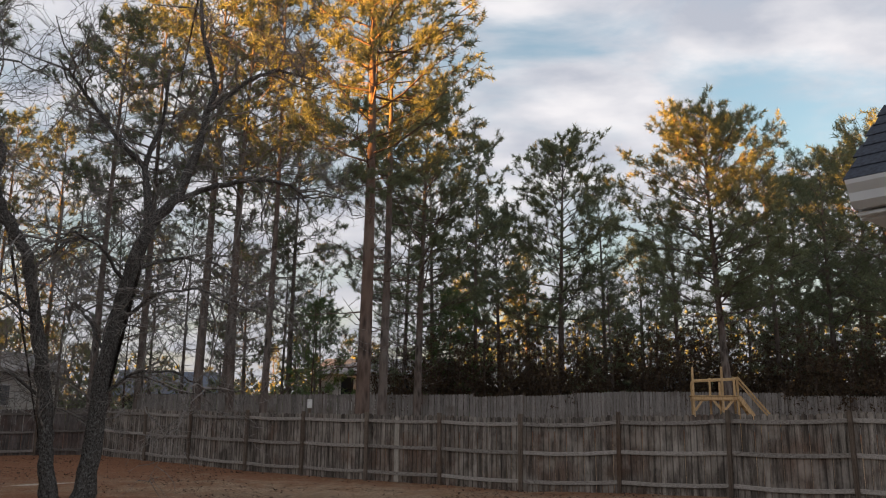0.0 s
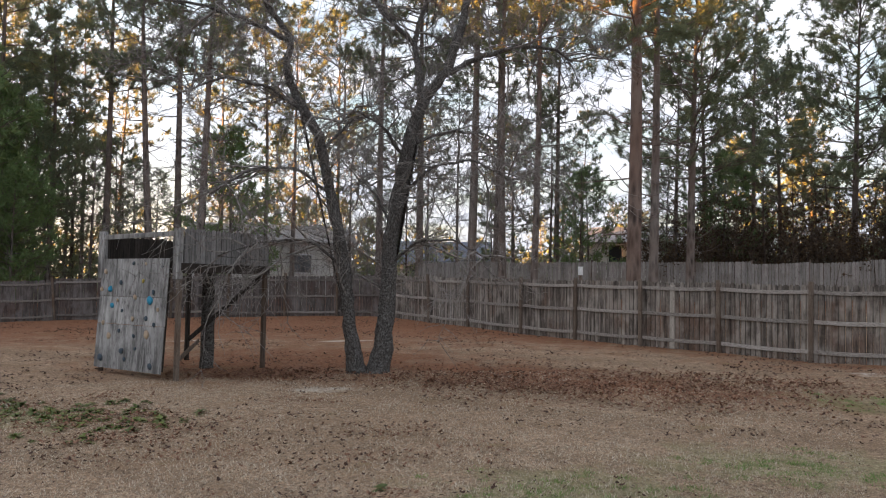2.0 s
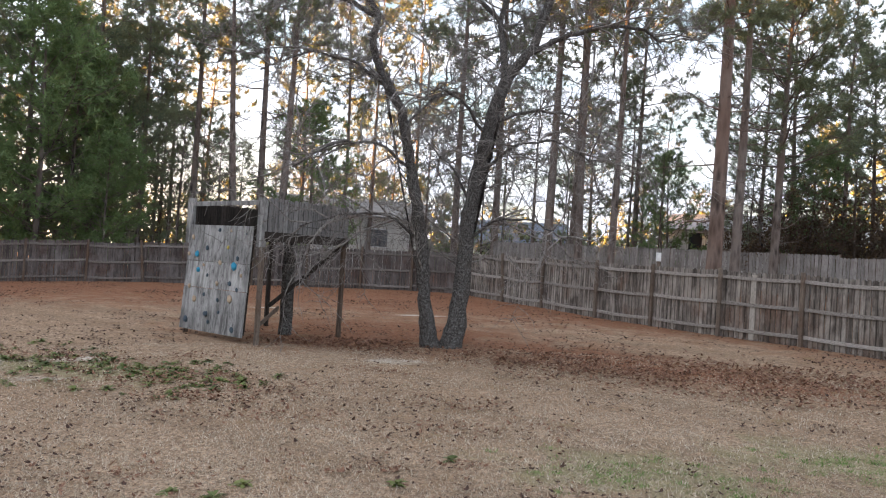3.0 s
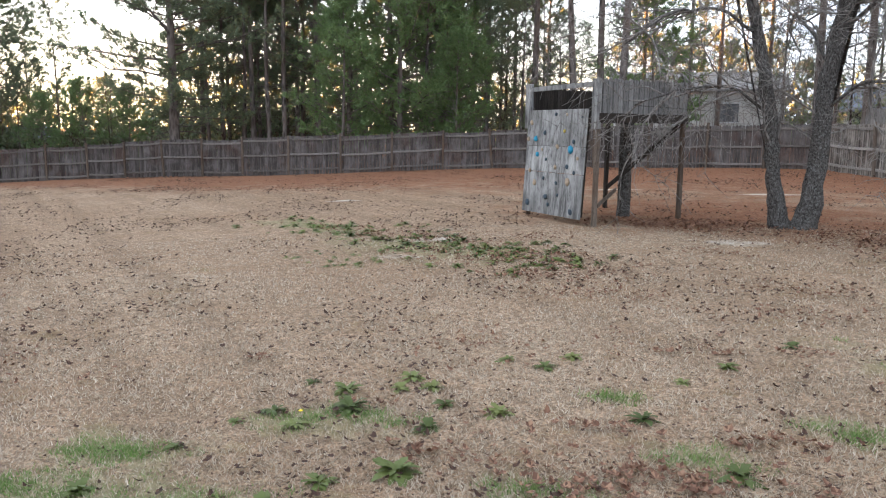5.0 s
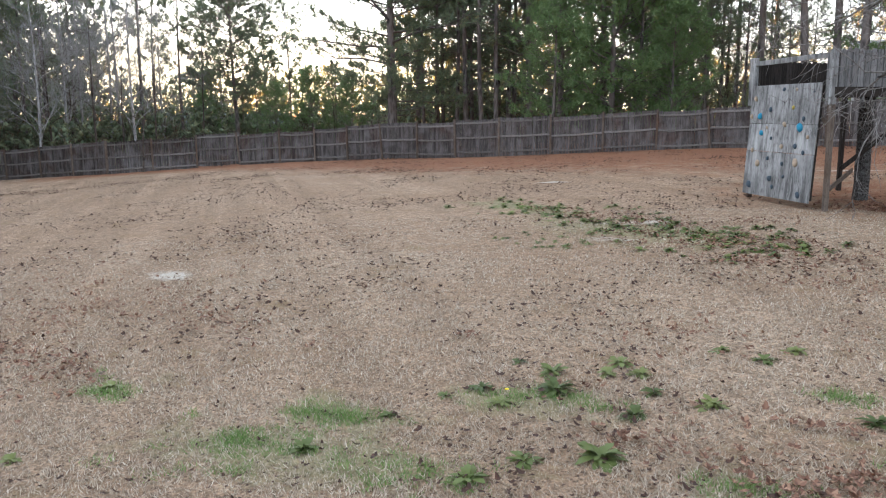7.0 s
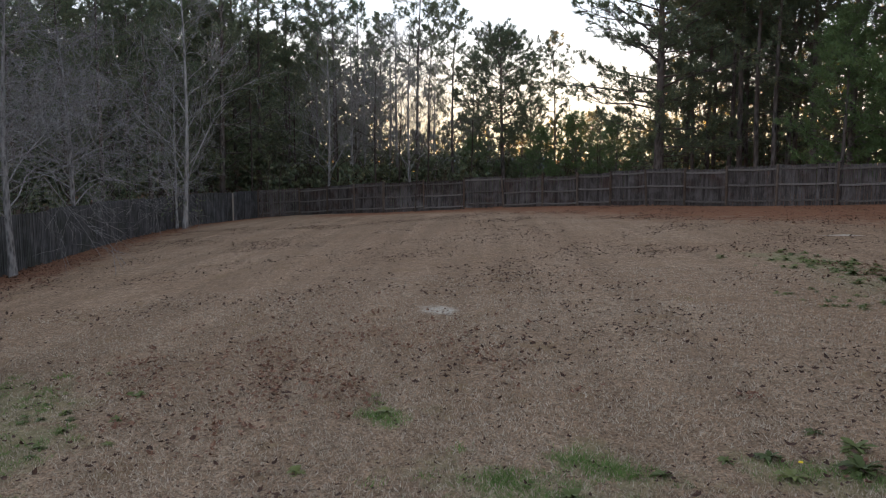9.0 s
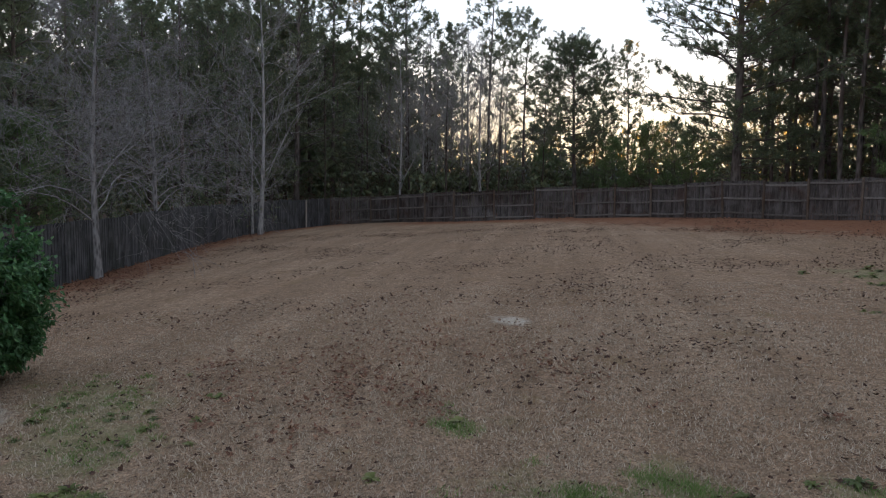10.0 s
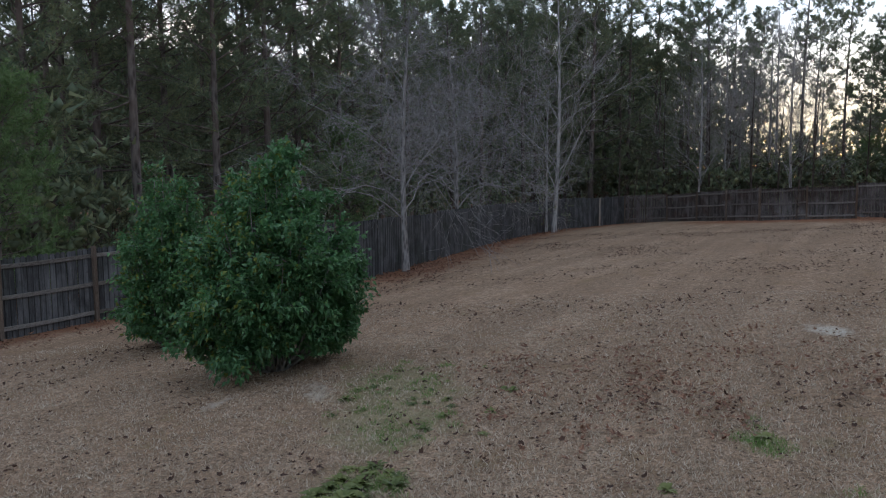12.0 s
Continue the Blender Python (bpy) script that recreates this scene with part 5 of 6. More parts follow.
    holds = [(0.82, 0.70, "D", 1), (0.50, 0.955, "D", .8), (0.33, 0.78, "D", 1), (0.17, 0.72, "B", 1.3), (0.78, 0.63, "B", 1.7), (0.22, 0.57, "B", 1.2), (0.38, 0.53, "D", .8), (0.08, 0.88, "T", 1.1), (0.66, 0.80, "Y", .8), (0.56, 0.655, "T", 1.1), (0.04, 0.72, "T", 1),
             (0.55, 0.46, "T", 1), (0.74, 0.47, "D", 1), (0.1, 0.41, "T", 1), (0.86, 0.42, "D", .9), (0.21, 0.295, "T", 1.3), (0.36, 0.345, "D", .9), (0.58, 0.31, "D", .9), (0.77, 0.33, "T", 1.5), (0.42, 0.17, "D", 1.3), (0.47, 0.10, "D", .9), (0.10, 0.09, "D", 1.5), (0.85, 0.06, "D", 1.2), (0.92, 0.93, "D", .6), (0.68, 0.95, "T", .7), (0.62, 0.20, "D", .8), (0.3, 0.62, "T", .7), (0.9, 0.55, "T", .8)]
    mats = {"B": MAT_HOLD_BLUE, "D": MAT_HOLD_DARK, "T": MAT_HOLD_TAN, "Y": MAT_HOLD_YEL}
    words = {"B": "blue moulded climbing hold", "D": "slate grey climbing hold", "T": "tan climbing hold", "Y": "yellow climbing hold"}
    L = (top - foot).length
    rh = random.Random(8)
    for u, v, k, s in holds:
        bm = bmesh.new()
        bmesh.ops.create_icosphere(bm, subdivisions=2, radius=0.046 * s)
        for vert in bm.verts:
            n = noise.noise(vert.co * 17 + Vector((u * 31, v * 17, 0)))
            vert.co *= 1 + 0.35 * n
            vert.co.y *= 0.62
            vert.co.z *= 1.15
        q = foot + up * (v * L) + Vector((x0 + (x1 - x0) * u, 0, 0)) - Vector((0, 0.025, 0))
        p = part("climbing_hold", bm, mats[k], ob, words[k])
        p.matrix_basis = Matrix.Translation(q) @ pose(0, 0, 0, 0, rh.uniform(-40, 40), 0)
        for f in p.data.polygons:
            f.use_smooth = True
    return ob


climbing_tower()


# ---- bushes by the side fence ----
def bush(x, y, height, radius, seed, leaves, label, mat=MAT_BUSH, yellow=0.0, lop=(0, 0)):
    rng = np.random.default_rng(seed)
    ob = tagged(thing("bush", (x, y, float(gz(x, y))), 0), label, "bush")
    st = Soup()
    C, D = [], []
    shoots = 72
    tiers = rng.permutation(shoots)
    for i in range(shoots):
        a, zf = i * 2.4 + rng.uniform(-0.3, 0.3), 0.14 + 0.86 * (tiers[i] + 0.5) / shoots
        out = radius * float(np.interp(zf, (0, 0.2, 0.4, 0.6, 0.8, 1.0), (0.6, 0.9, 0.94, 0.78, 0.45, 0.06))) * rng.uniform(0.72, 1.0)
        h = height * zf * rng.uniform(0.92, 1.0)
        t = np.linspace(0, 1, 6)[:, None]
        end = np.array([math.cos(a) * out + lop[0] * zf, math.sin(a) * out + lop[1] * zf, h])
        p = np.array([math.cos(a), math.sin(a), 0]) * 0.16 + end * np.concatenate([t ** 0.8, t ** 0.8, t ** 1.05], 1)
        st.tube(p, 0.022 * np.linspace(1, 0.25, 6), 4, cap=False)
        for j in range(11):
            f = rng.uniform(0.3, 1.0)
            b = np.array([np.interp(f * 5, np.arange(6), p[:, c]) for c in range(3)])
            d = unit(rng.normal(0, 1, 3) + unit(end) * 0.7 + np.array([math.cos(a), math.sin(a), 0.1]) * 0.5)
            ln = rng.uniform(0.25, 0.62) * radius * 0.55
            st.tube(np.array([b, b + d * ln * 0.5, b + d * ln]), [0.009, 0.006, 0.003], 3, cap=False)
            m = max(2, int(leaves / (shoots * 11)))
            w = rng.uniform(0.15, 1.1, (m, 1))
            C.append(b + d * ln * w + rng.normal(0, 0.055, (m, 3)))
            D.append(np.tile(d, (m, 1)))
    C, D = np.concatenate(C), np.concatenate(D)
    keep = C[:, 2] > 0.12 + 0.3 * np.clip(1 - np.hypot(C[:, 0], C[:, 1]) / radius, 0, 1)
    C, D = C[keep], D[keep]
    # a leaf: two halves folded along the midrib, hanging a little
    n = len(C)
    d = unit(D * 0.6 + rng.normal(0, 0.65, (n, 3)) + np.array([0, 0, -0.28]))
    side = unit(np.cross(d, rng.normal(0, 1, (n, 3)) * 0.5 + np.array([0, 0, 1.0])))
    up = np.cross(side, d)
    ln, wd = rng.uniform(0.065, 0.115, (n, 1)), rng.uniform(0.02, 0.031, (n, 1))
    tip, mid = C + d * ln - np.array([0, 0, 0.012]), C + d * ln * 0.45
    L_, R_ = mid - side * wd + up * wd * 0.4, mid + side * wd + up * wd * 0.4
    F = np.stack([C, L_, tip, C, tip, R_], 1)
    # yellow-green leaves get likelier towards one side and the top
    pick = np.zeros(n, bool) if not yellow else (rng.uniform(0, 1, n) < yellow * np.clip((C @ np.array([0.45, -0.75, 0.3])) / radius, 0, 1))
    piece("stem", st.mesh("stem", MAT_TWIG), ob)
    for nm, sel, mt in (("foliage", ~pick, mat), ("yellowing_foliage", pick, MAT_BUSH_Y)):
        if sel.any():
            s = Soup()
            s.tris(F[sel].reshape(-1, 3))
            piece(nm, s.mesh(nm, mt), ob)
    return ob


bush(-10.8, -5.6, 3.25, 1.22, 61, 60000, "dense glossy evergreen bush with leaves down to the lawn", yellow=0.15)
bush(-13.0, -8.76, 3.3, 0.86, 62, 28000, "dark evergreen bush growing against the side fence", yellow=0.1)


# ---- buildings ----
def box_part(name, parent, mat, centre, size, bev=0.01, label="", rot=0.0):
    bm = bmesh.new()
    board(bm, pose(*centre, 0, 0, rot), size, bev)
    return part(name, bm, mat, parent, label)


def gable_roof(parent, mat, w, d, z, rise, over=0.4, thick=0.15, name="roof"):
    """A pitched roof, ridge along x."""
    bm = bmesh.new()
    for sgn in (1, -1):
        a = Vector((0, sgn * (d / 2 + over), z - over * rise / (d / 2)))
        b = Vector((0, 0, z + rise))
        m, ln = between(a, b, (1, 0, 0))
        board(bm, m, (ln + 0.05, thick, w + 2 * over), 0.01)
    return part(name, bm, mat, parent)


def cottage(x, y, yaw, w, d, h, rise, mat_wall, mat_roof, label, windows, gable=True):
    z = float(gz(x, y))
    ob = tagged(thing("house", (x, y, z), yaw), label, "house")
    box_part("wall", ob, mat_wall, (0, 0, h / 2), (w, d, h), 0.02)
    if gable:
        for sx in (-1, 1):
            bm = bmesh.new()
            pts = [(sx * (w / 2 - 0.06), -d / 2, h), (sx * (w / 2 - 0.06), d / 2, h), (sx * (w / 2 - 0.06), 0, h + rise)]
            f = bm.faces.new([bm.verts.new(p) for p in pts])
            e = bmesh.ops.extrude_face_region(bm, geom=[f])
            bmesh.ops.translate(bm, verts=[v for v in e["geom"] if isinstance(v, bmesh.types.BMVert)], vec=(-sx * 0.12, 0, 0))
            bmesh.ops.recalc_face_normals(bm, faces=bm.faces)
            part("gable", bm, mat_wall, ob)
    gable_roof(ob, mat_roof, w, d, h, rise)
    for sx, sy, wx, wz, ww, wh in windows:
        # on the face y = sy*d/2 or, with sx, x = sx*w/2
        if sx:
            win = box_part("window", ob, MAT_GLASS, (sx * w / 2, wx, wz), (0.06, ww, wh), 0.01)
            box_part("frame", win, MAT_GUTTER, (sx * (w / 2 + 0.03), wx, wz - wh / 2 - 0.05), (0.1, ww + 0.2, 0.1), 0.01)
            box_part("frame", win, MAT_GUTTER, (sx * (w / 2 + 0.03), wx, wz + wh / 2 + 0.05), (0.1, ww + 0.2, 0.1), 0.01)
        else:
            win = box_part("window", ob, MAT_GLASS, (wx, sy * d / 2, wz), (ww, 0.06, wh), 0.01)
            box_part("frame", win, MAT_GUTTER, (wx, sy * (d / 2 + 0.03), wz - wh / 2 - 0.05), (ww + 0.2, 0.1, 0.1), 0.01)
            box_part("frame", win, MAT_GUTTER, (wx, sy * (d / 2 + 0.03), wz + wh / 2 + 0.05), (ww + 0.2, 0.1, 0.1), 0.01)
    return ob


def at_yaw(yaw, dist):
    return tuple(float(v) for v in heading(yaw, dist))


cottage(*at_yaw(30.6, 62), 36, 11.0, 8.0, 4.2, 1.3, MAT_SIDING, MAT_BROWNROOF, "white-sided house with a low grey roof behind the fence", [(0, -1, -5.0, 3.6, 0.9, 0.5), (0, -1, -3.9, 3.6, 0.9, 0.5), (0, -1, 2.0, 2.6, 1.2, 1.2)])
cottage(*at_yaw(18.2, 74), 14, 7.6, 6.5, 3.0, 1.9, MAT_SIDING, MAT_GREYROOF, "low pale house with a grey-blue roof among pines", [(0, -1, -2.6, 2.2, 1.2, 1.3), (0, -1, 0.2, 1.9, 1.0, 1.8), (0, -1, 2.6, 2.2, 1.2, 1.3)])
cottage(*at_yaw(3.6, 62), -6, 9.0, 7.0, 3.8, 1.2, MAT_SIDING, MAT_BROWNROOF, "white house glimpsed between pine trunks", [(0, -1, -2.4, 2.9, 0.9, 1.2), (0, -1, 1.6, 2.9, 0.9, 1.2)])
cottage(*at_yaw(-15.8, 58), 18, 3.4, 2.8, 2.6, 0.7, MAT_REDSHED, MAT_GREYROOF, "small dull red garden shed with a bluish roof", [])
cottage(*at_yaw(76.5, 78), 80, 9.0, 6.0, 2.2, 1.0, MAT_SIDING, MAT_GREYROOF, "low house far behind the west fence", [(0, -1, -1.5, 1.5, 1.0, 1.0)])


def own_house():
    """The corner of the house at hand: wall, soffit, gutter and shingled roof slope."""
    C0 = Vector((1.97, 3.63, 3.845))
    u, v = Vector((0.669, -0.743, 0)), Vector((0.743, 0.669, 0))
    yaw = math.degrees(math.atan2(u.y, u.x))
    ob = tagged(thing("house", tuple(C0), yaw), "corner of a house with slate-grey shingles and a white gutter", "house")
    # own axes: x along the eave away from the corner, y into the house (v), z up from the gutter's lip
    Lx, pitch, run = 7.0, radians(41), 3.6
    floor_z = float(gz(5, 3)) - C0.z - 0.3
    box_part("wall", ob, MAT_SIDING, (Lx / 2 + 0.3, 0.55, (floor_z - 0.16) / 2), (Lx - 0.6, 0.16, -0.16 - floor_z), 0.01)
    box_part("wall", ob, MAT_SIDING, (0.38, 2.5, (floor_z - 0.16) / 2), (0.16, 3.7, -0.16 - floor_z), 0.01)
    box_part("soffit", ob, MAT_GUTTER, (Lx / 2, 0.36, -0.15), (Lx, 0.62, 0.02), 0.004)
    box_part("fascia", ob, MAT_GUTTER, (Lx / 2, 0.10, -0.09), (Lx, 0.03, 0.17), 0.004)
    prof = [(0.08, -0.13), (0.02, -0.13), (-0.015, -0.10), (-0.025, -0.06), (-0.055, -0.02), (-0.06, 0.0), (-0.05, 0.0), (-0.045, -0.012), (0.07, -0.06)]
    bm = bmesh.new()
    f = bm.faces.new([bm.verts.new((0, y, z)) for y, z in prof])
    e = bmesh.ops.extrude_face_region(bm, geom=[f])
    bmesh.ops.translate(bm, verts=[w for w in e["geom"] if isinstance(w, bmesh.types.BMVert)], vec=(Lx, 0, 0))
    bmesh.ops.recalc_face_normals(bm, faces=bm.faces)
    part("gutter", bm, MAT_GUTTER, ob, "white painted gutter")
    slope = Vector((0, math.cos(pitch), math.sin(pitch)))
    ln = run / math.cos(pitch)
    bm = bmesh.new()
    m = Matrix.Translation(Vector((Lx / 2 + 0.01, 0, -0.02)) + slope * ln / 2) @ pose(0, 0, 0, math.degrees(pitch), 0, 0)
    board(bm, m, (Lx - 0.06, ln, 0.05), 0.004)
    roof = part("roof", bm, MAT_SHINGLE, ob)
    r = random.Random(3)
    shingle = []
    for k in range(5):
        bm = bmesh.new()
        board(bm, pose(0, 0, 0), (0.30 + 0.01 * k, 0.16, 0.009), 0.002)
        me = bpy.data.meshes.new("shingle")
        bm.to_mesh(me)
        bm.free()
        me.materials.append(MAT_SHINGLE)
        shingle.append(me)
    n = 0
    for i in range(28):
        d = 0.06 + i * 0.122
        x = -0.02 + (i % 2) * 0.025
        while x < 3.2 and n < 290:
            q = Vector((x + 0.15, 0, 0.022)) + slope * d
            piece("shingle", r.choice(shingle), roof, Matrix.Translation(q) @ pose(0, 0, 0, math.degrees(pitch) - 3.2, 0, r.uniform(-0.6, 0.6)))
            x += 0.305
            n += 1
    return ob


own_house()


# ---- the neighbour's new play deck ----
def play_deck():
    x, y = at_yaw(-19.0, 34.0)
    z = float(gz(x, y))
    ob = tagged(thing("play_deck", (x, y, z), -14), "raised play deck of fresh yellow timber with a stair", "play deck")

    def stick(name, a, b, sy, sz):
        a, b = Vector(a), Vector(b)
        m, ln = between(a, b, (0, 0, 1) if abs((b - a).normalized().z) < 0.9 else (0, 1, 0))
        bm = bmesh.new()
        board(bm, m, (ln, sy, sz), 0.006)
        return part(name, bm, MAT_NEWWOOD, ob)

    D = 2.0                                # height of the deck
    for px, py, h in [(-1.05, 0, 3.15), (0.05, 0, 3.15), (-1.05, 1.2, 2.6), (0.05, 1.2, 2.6), (0.62, 0, 2.75), (0.62, 1.2, 2.75), (-0.35, 0.9, 2.75)]:
        stick("post", (px, py, -0.1), (px, py, h), 0.085, 0.085)
    for i in range(13):
        stick("deck_board", (-1.1 + i * 0.142, -0.08, D + 0.02), (-1.1 + i * 0.142, 1.28, D + 0.02), 0.135, 0.03)
    for py in (-0.02, 1.22):
        stick("joist", (-1.12, py, D - 0.08), (0.7, py, D - 0.08), 0.04, 0.15)
        stick("rail", (-1.05, py, D + 0.62), (0.65, py, D + 0.70), 0.04, 0.06)
    for a, b in [((-1.0, 0, D - 0.55), (-0.7, 0, D - 0.12)), ((0.0, 0, D - 0.55), (-0.35, 0, D - 0.12)), ((0.1, 0, D - 0.55), (0.45, 0, D - 0.12))]:
        stick("brace", a, b, 0.05, 0.09)
    for py in (-0.05, 0.85):
        stick("stringer", (0.65, py, D - 0.02), (2.0, py, -0.05), 0.045, 0.17)
        stick("handrail", (0.62, py, D + 0.75), (2.1, py, 0.85), 0.04, 0.07)
        stick("post", (2.0, py, -0.1), (2.0, py, 1.0), 0.09, 0.09)
    for i in range(9):
        k = (i + 0.5) / 9
        stick("tread", (0.68 + 1.3 * k, -0.05, D - 0.05 - 1.95 * k), (0.68 + 1.3 * k, 0.85, D - 0.05 - 1.95 * k), 0.22, 0.035)


play_deck()


def marker_post():
    x, y = at_yaw(9.0, 29.0)
    ob = tagged(thing("marker_post", (x, y, float(gz(x, y)))), "grey wooden post with a white plate at its top", "post")
    box_part("post", ob, MAT_POST, (0, 0, 1.05), (0.10, 0.10, 2.2), 0.008)
    box_part("plate", ob, MAT_PAPER, (0.0, -0.065, 2.0), (0.17, 0.02, 0.30), 0.004, "white plate")


marker_post()


# ---- lawn: weeds, leaves and blades ----
def rosette(seed, n=26, size=0.10):
    """A flat crowded rosette; the leaves join at the crown."""
    rng = np.random.default_rng(seed)
    V, tri, quad = [np.array([0, 0, 0.012])], [], []
    for i in range(n):
        a, el, L = i * 2.4 + rng.uniform(-0.3, 0.3), rng.uniform(0.05, 1.0), size * rng.uniform(0.5, 1.15)
        h = np.array([math.cos(a), math.sin(a), 0])
        w = np.array([-math.sin(a), math.cos(a), 0]) * L * rng.uniform(0.11, 0.18)
        f = np.array([0.35, 0.7, 1.0])
        c = h * (L * f * math.cos(el))[:, None] + np.array([0, 0, 1]) * (L * (f * math.sin(el) - 0.45 * f ** 2))[:, None]
        c[:, 2] = np.maximum(c[:, 2] + 0.014, 0.004)
        b = len(V)
        for k, s in enumerate((0.75, 1.0, 0.12)):
            up = np.array([0, 0, rng.uniform(-0.2, 0.5) * np.linalg.norm(w)])
            V += [c[k] - w * s + up, c[k] + w * s]
        tri.append((0, b, b + 1))
        quad += [(b, b + 2, b + 3, b + 1), (b + 2, b + 4, b + 5, b + 3)]
    s = Soup()
    s.add(np.array(V), np.array(tri))
    s.f.append(np.array(quad))
    return s.mesh("weed", MAT_WEED)


ROSETTES = [rosette(i, 22 + 4 * (i % 4), 0.10 + 0.012 * (i % 4)) for i in range(6)]


def weed(x, y, size, k, flower=False):
    ob = new("weed", ROSETTES[k % 6])
    ob.matrix_basis = pose(x, y, float(gz(x, y)) - 0.005, 0, 0, k * 77 % 360)
    ob.scale = (size,) * 3
    tagged(ob, "low green rosette weed in the dry lawn" if not flower else "green rosette weed with a yellow flower", "weed", "weeds in the lawn")
    if flower:
        bm = bmesh.new()
        bmesh.ops.create_uvsphere(bm, u_segments=10, v_segments=6, radius=0.013)
        for v in bm.verts:
            v.co.z = v.co.z * 0.4 + 0.085
            v.co.x += 0.05
        part("flower", bm, MAT_FLOWER, ob, "yellow flower head")


WEEDS = [(-5.53, 4.77, 1.3), (-5.4, 4.51, 0.9), (-5.71, 4.15, 1.2), (-5.32, 3.91, 1.3), (-5.75, 3.44, 1.2), (-6.15, 4.09, 0.8), (-5.36, 3.38, 1.2), (-4.81, 4.5, 0.9), (-4.34, 4.68, 1.1), (-4.54, 4.07, 0.9), (-4.84, 5.81, 1.1), (-5.27, 5.75, 0.9), (-4.83, 6.22, 1.1), (-3.42, 5.31, 1.2), (-3.59, 6.93, 0.9), (-4.1, 3.39, 1.4), (-4.35, 2.94, 1.3), (-2.41, 4.91, 1.4), (-3.65, 6.27, 0.9), (-3.45, 7.95, 0.9), (-4.34, 2.5, 1.2), (-5.46, 1.76, 1.0), (-5.67, 2.54, 0.9), (-7.9, 0.71, 1.1), (-5.78, 3.1, 0.8), (-6.6, -0.14, 0.8), (-5.2, 4.72, 0.9)]
for k, (x, y, s) in enumerate(WEEDS):
    weed(x, y, s * 1.2, k, k == 6)
rw = random.Random(12)
for k in range(230):
    a = rw.random() ** 0.5
    weed(-17.6 + 9.6 * a + rw.gauss(0, 0.5), 10.2 + rw.gauss(0, 0.6), rw.uniform(0.7, 1.3), k + 50)
for k in range(22):
    weed(-11.0 + rw.gauss(0, 0.7), 7.9 + rw.gauss(0, 0.3), rw.uniform(0.5, 0.9), k + 400)
for k in range(26):
    weed(-9.0 + rw.gauss(0, 0.8), -3.2 + rw.gauss(0, 0.6), rw.uniform(0.5, 0.9), k + 150)
for k in range(34):
    weed(-6.45 + rw.gauss(0, 0.28), -2.55 + rw.gauss(0, 0.2), rw.uniform(0.8, 1.3), k + 250)


def in_yard(x, y):
    ring = np.array(FENCE_A + LINE_B[1:] + LINE_C[1:] + LINE_D[1:] + LINE_E[1:] + [(14, -16)], float)
    inside = np.zeros(np.shape(x), bool)
    j = len(ring) - 1
    for i in range(len(ring)):
        xi, yi, xj, yj = ring[i, 0], ring[i, 1], ring[j, 0], ring[j, 1]
        cross = ((yi > y) != (yj > y)) & (x < (xj - xi) * (y - yi) / (yj - yi + 1e-12) + xi)
        inside ^= cross
        j = i
    return inside


def curled_leaves(rng, x, y, size, lift=0.05):
    """Lobed, curled oak leaves lying on the lawn, as fans of triangles."""
    n = len(x)
    a = rng.uniform(0, 6.28, n)
    c = np.stack([x, y, gz(x, y) + rng.uniform(0.026, lift, n)], -1)
    tilt = rng.normal(0, 0.24, (n, 2))
    k = 9
    th = np.linspace(0, 2 * np.pi, k, endpoint=False)
    rad = np.array([1.0, 0.66, 0.86, 0.58, 0.72, 0.46, 0.74, 0.62, 0.84])
    px = np.cos(th) * rad
    py = np.sin(th) * rad * 0.75
    s = size * rng.uniform(0.6, 1.3, n)
    U = np.stack([np.cos(a), np.sin(a), tilt[:, 0]], -1)
    W = np.stack([-np.sin(a), np.cos(a), tilt[:, 1]], -1)
    curl = rng.uniform(0.15, 0.9, n)
    rim = c[:, None] + s[:, None, None] * (px[None, :, None] * U[:, None] + py[None, :, None] * W[:, None])
    rim[:, :, 2] += s[:, None] * curl[:, None] * (px ** 2 + py ** 2)[None]
    rim[:, :, 2] = np.maximum(rim[:, :, 2], c[:, None, 2] - 0.003)
    t = np.stack([np.repeat(c[:, None], k, 1), rim, np.roll(rim, -1, 1)], 2)
    return t.reshape(-1, 3)


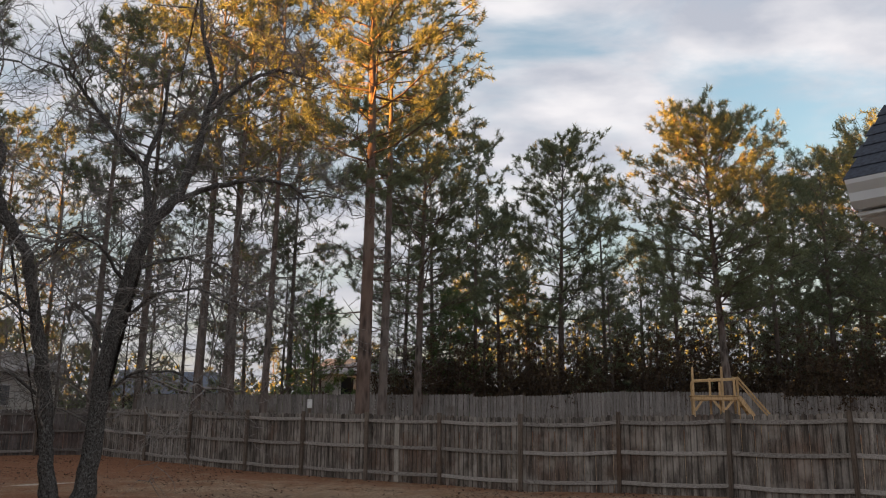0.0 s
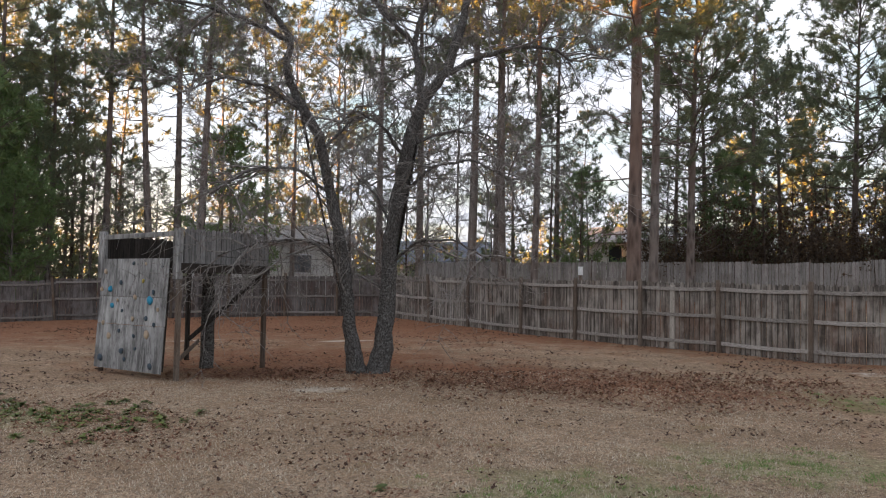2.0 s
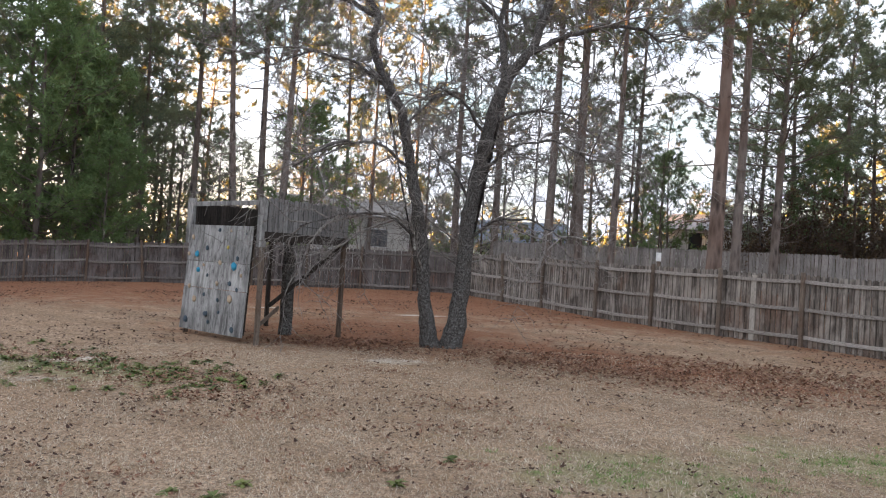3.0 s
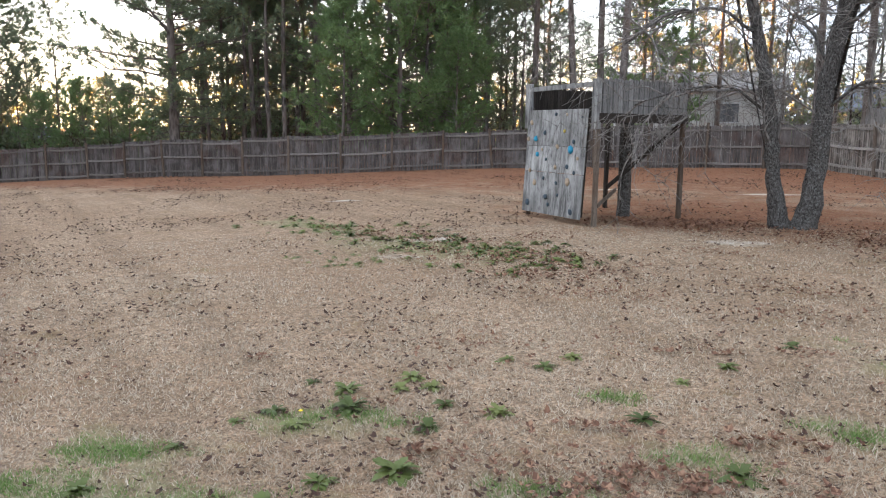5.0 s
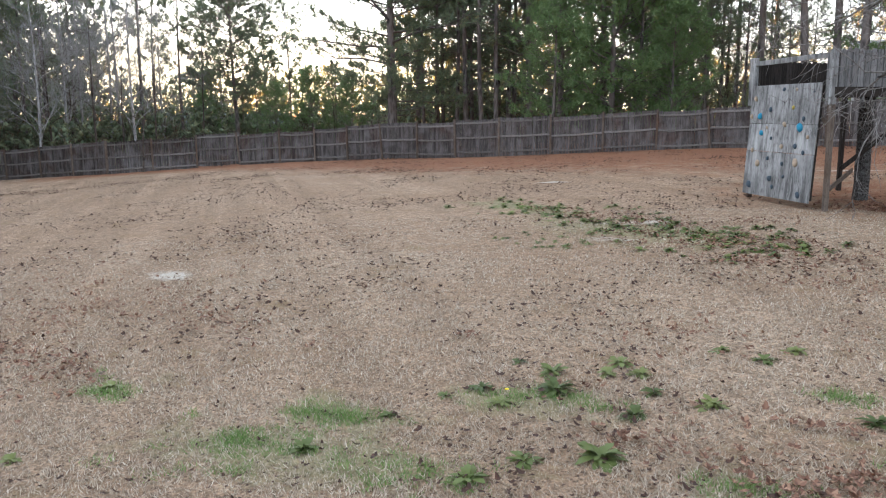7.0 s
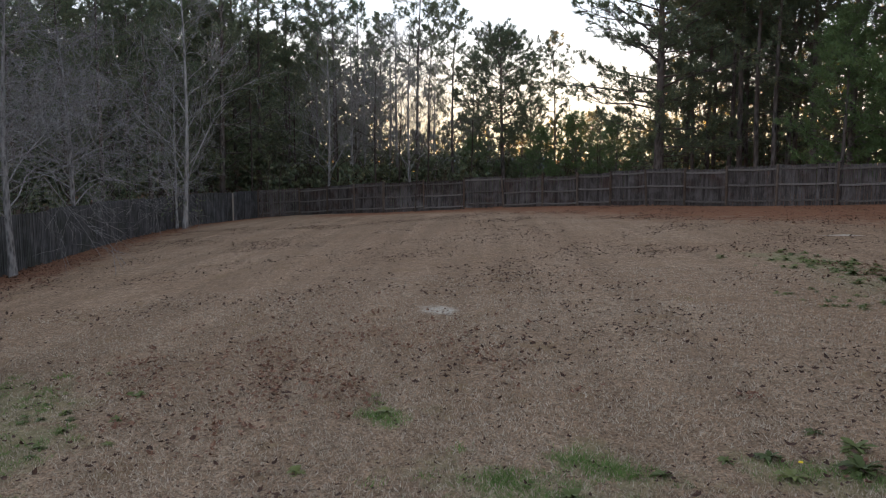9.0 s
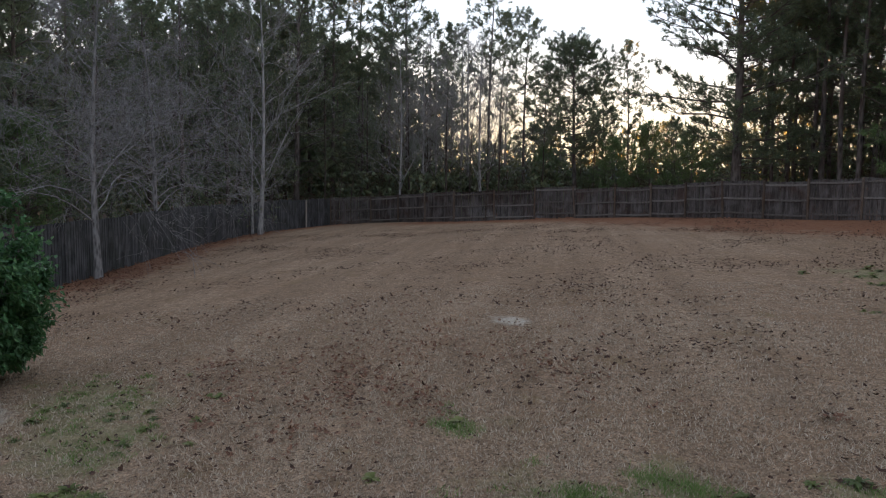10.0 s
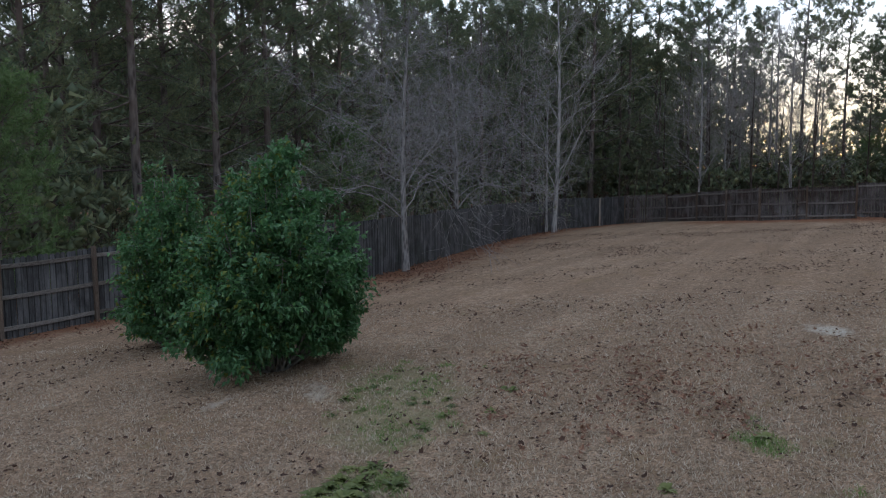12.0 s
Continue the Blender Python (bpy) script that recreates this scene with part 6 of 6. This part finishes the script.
def litter():
    rng = np.random.default_rng(21)
    X, Y, S = [], [], []

    def patch(cx, cy, sx, sy, turn, n, size=0.06):
        a = radians(turn)
        u, w = rng.normal(0, sx, n), rng.normal(0, sy, n)
        if n > 60:
            q = rng.integers(0, n // 3, n)
            u, w = u[q] + rng.normal(0, 0.17, n), w[q] + rng.normal(0, 0.13, n)
        X.append(cx + u * math.cos(a) - w * math.sin(a))
        Y.append(cy + u * math.sin(a) + w * math.cos(a))
        S.append(np.full(n, size * 0.6))

    # loose leaves over the whole lawn, in drifts
    n = 150000
    x, y = rng.uniform(-40, 12, n), rng.uniform(-12, 30, n)
    keep = np.array([noise.noise(Vector((a * 0.35, b * 0.35, 3.0))) + 0.6 * noise.noise(Vector((a * 1.4, b * 1.4, 9.0))) for a, b in zip(x, y)]) > rng.uniform(-0.15, 0.85, n)
    X.append(x[keep]); Y.append(y[keep]); S.append(np.full(keep.sum(), 0.037))
    # crumbled bits close to the house
    n = 5000
    a, d = np.radians(rng.uniform(-8, 142, n)), 4.0 + 9.0 * rng.uniform(0, 1, n) ** 1.3
    X.append(-np.sin(a) * d); Y.append(np.cos(a) * d); S.append(np.full(n, 0.019))
    bits = n
    far = [(-3.6, 14.8, 2.6, 0.7, -15, 2600, 0.075), (-0.6, 16.0, 1.8, 0.6, -25, 1400, 0.075), (-9.2, 15.0, 0.9, 0.4, 15, 1000, 0.075), (-5.5, 16.8, 1.5, 0.6, 0, 260), (1.2, 16.6, 1.5, 0.5, -25, 700, 0.075), (-4.4, 10.5, 0.5, 0.25, 0, 120), (-6.6, 12.3, 0.35, 0.15, 0, 60), (-6.06, 8.7, 0.5, 0.15, 35, 110), (-3.8, 9.3, 0.7, 0.2, 30, 130), (-10.2, 11.9, 0.5, 0.3, 20, 130), (-8.3, 10.2, 0.8, 0.35, 30, 260), (-13.5, 10.4, 2.5, 0.6, 0, 360), (-9.0, 9.6, 1.2, 0.5, 10, 420), (-11.5, 10.3, 1.5, 0.5, 0, 420), (-7.6, 9.2, 0.5, 0.35, 20, 220, 0.07)]
    near = [(-2.89, 4.55, 0.14, 0.1, 30, 34, 0.075), (-2.53, 5.51, 0.2, 0.1, 30, 40, 0.075), (-3.02, 4.03, 0.28, 0.12, 30, 60, 0.075), (-2.52, 4.59, 0.16, 0.1, 30, 34, 0.075), (-4.26, 3.66, 0.2, 0.1, 30, 22, 0.075), (-5.26, 4.13, 0.12, 0.06, 30, 10, 0.07), (-3.98, 7.13, 0.25, 0.08, 40, 26, 0.065), (-7.14, 4.13, 0.1, 0.06, 0, 14, 0.06), (-5.84, 5.96, 0.35, 0.12, 30, 40, 0.05), (-3.23, 7.82, 0.22, 0.1, 40, 24, 0.065), (-3.55, 4.91, 0.3, 0.1, 30, 26, 0.07), (-3.56, 4.1, 0.35, 0.15, 30, 26, 0.075), (-1.9, 4.9, 0.5, 0.3, 20, 50, 0.075), (-3.3, 4.4, 0.9, 0.5, 30, 55, 0.07), (-4.9, 6.6, 1.2, 0.5, 35, 120, 0.06)]
    west = [(-11.1, -0.6, 0.6, 1.5, 10, 280, 0.068), (-9.64, -0.34, 0.7, 0.3, 10, 200, 0.07), (-12.6, 0.6, 1.4, 1.2, 15, 220, 0.068), (-10.6, -2.0, 0.9, 0.4, 5, 130, 0.065), (-8.3, -1.0, 0.8, 0.35, 10, 130, 0.065), (-8.46, -1.85, 0.18, 0.1, 0, 26, 0.06), (-8.98, 0.34, 0.5, 0.15, 10, 90, 0.065), (-9.83, 1.88, 0.8, 0.25, 20, 120, 0.065), (-30, -7.4, 6.0, 0.55, 2, 1300, 0.085), (-42, -6.6, 4.0, 0.45, -6, 520, 0.085), (-25.5, -8.0, 1.8, 0.5, 5, 620, 0.085), (-14.5, -13.2, 2.6, 0.6, -15, 520, 0.08)]
    for p in (*far, *near, *west):
        patch(*p)
    x, y, s = np.concatenate(X), np.concatenate(Y), np.concatenate(S)
    ok = in_yard(x, y)
    loose = np.arange(len(x)) < keep.sum() + bits
    for sel, mat, label in ((ok & loose, MAT_LITTER_DARK, "small dark rotting leaves scattered over the lawn"), (ok & ~loose, MAT_LITTER, "scattered brown and red fallen oak leaves")):
        soup = Soup()
        soup.tris(curled_leaves(rng, x[sel], y[sel], s[sel]))
        tagged(new("fallen_leaves", soup.mesh("fallen_leaves", mat)), label, "leaves", kind="stuff")


litter()


def grass():
    """Dry blades where the lawn is nearest, and greener tufts among them."""
    rng = np.random.default_rng(33)

    def blades(x, y, h, w, name, mat, label):
        n = len(x)
        b = np.stack([x, y, gz(x, y) - 0.004], -1)
        a = rng.uniform(0, 6.28, n)
        side = np.stack([np.cos(a), np.sin(a), np.zeros(n)], -1) * (w * rng.uniform(0.6, 1.3, n))[:, None]
        tip = b + np.stack([rng.normal(0, 0.55, n), rng.normal(0, 0.55, n), rng.uniform(0.35, 1.0, n)], -1) * (h * rng.uniform(0.6, 1.3, n))[:, None]
        s = Soup()
        s.tris(np.stack([b - side, b + side, tip], 1))
        tagged(new(name, s.mesh(name, mat)), label, "grass", kind="stuff")

    n = 400000
    d = 4.0 + 13.5 * rng.uniform(0, 1, n) ** 1.5
    yaw = rng.uniform(-8, 142, n)
    x, y = -np.sin(np.radians(yaw)) * d, np.cos(np.radians(yaw)) * d
    # and round the camera's stand
    r2, w2 = 4.6 * np.sqrt(rng.uniform(0, 1, 110000)), rng.uniform(0, 2 * np.pi, 110000)
    x, y, d = np.r_[x, r2 * np.cos(w2)], np.r_[y, r2 * np.sin(w2)], np.r_[d, np.maximum(r2, 4.0)]
    ok = in_yard(x, y) & ~((x > 1.7) & (y > 7.0 - 1.1 * x))
    x, y, d = x[ok], y[ok], d[ok]
    blades(x, y, 0.056 - 0.0014 * d, 0.0024 + 0.00028 * d, "dry_grass", MAT_BLADE, "short dry tan winter grass")
    X, Y = [], []
    for cx, cy, rx, ry, turn in GREENS:
        k = int((3600 if 0 < cy < 7 else 1100) * rx * ry) + 350 if rx < 2 else 300
        a = radians(turn)
        u, w = rng.normal(0, rx * 0.45, k), rng.normal(0, ry * 0.45, k)
        q = rng.integers(0, max(1, k // 45), k)
        u, w = u[q] + rng.normal(0, 0.06, k), w[q] + rng.normal(0, 0.05, k)
        X.append(cx + u * math.cos(a) - w * math.sin(a))
        Y.append(cy + u * math.sin(a) + w * math.cos(a))
    x, y = np.concatenate(X), np.concatenate(Y)
    blades(x, y, np.full(len(x), 0.056), 0.0042 + 0 * x, "green_grass", MAT_GREENBLADE, "patches of fresh green grass")


grass()
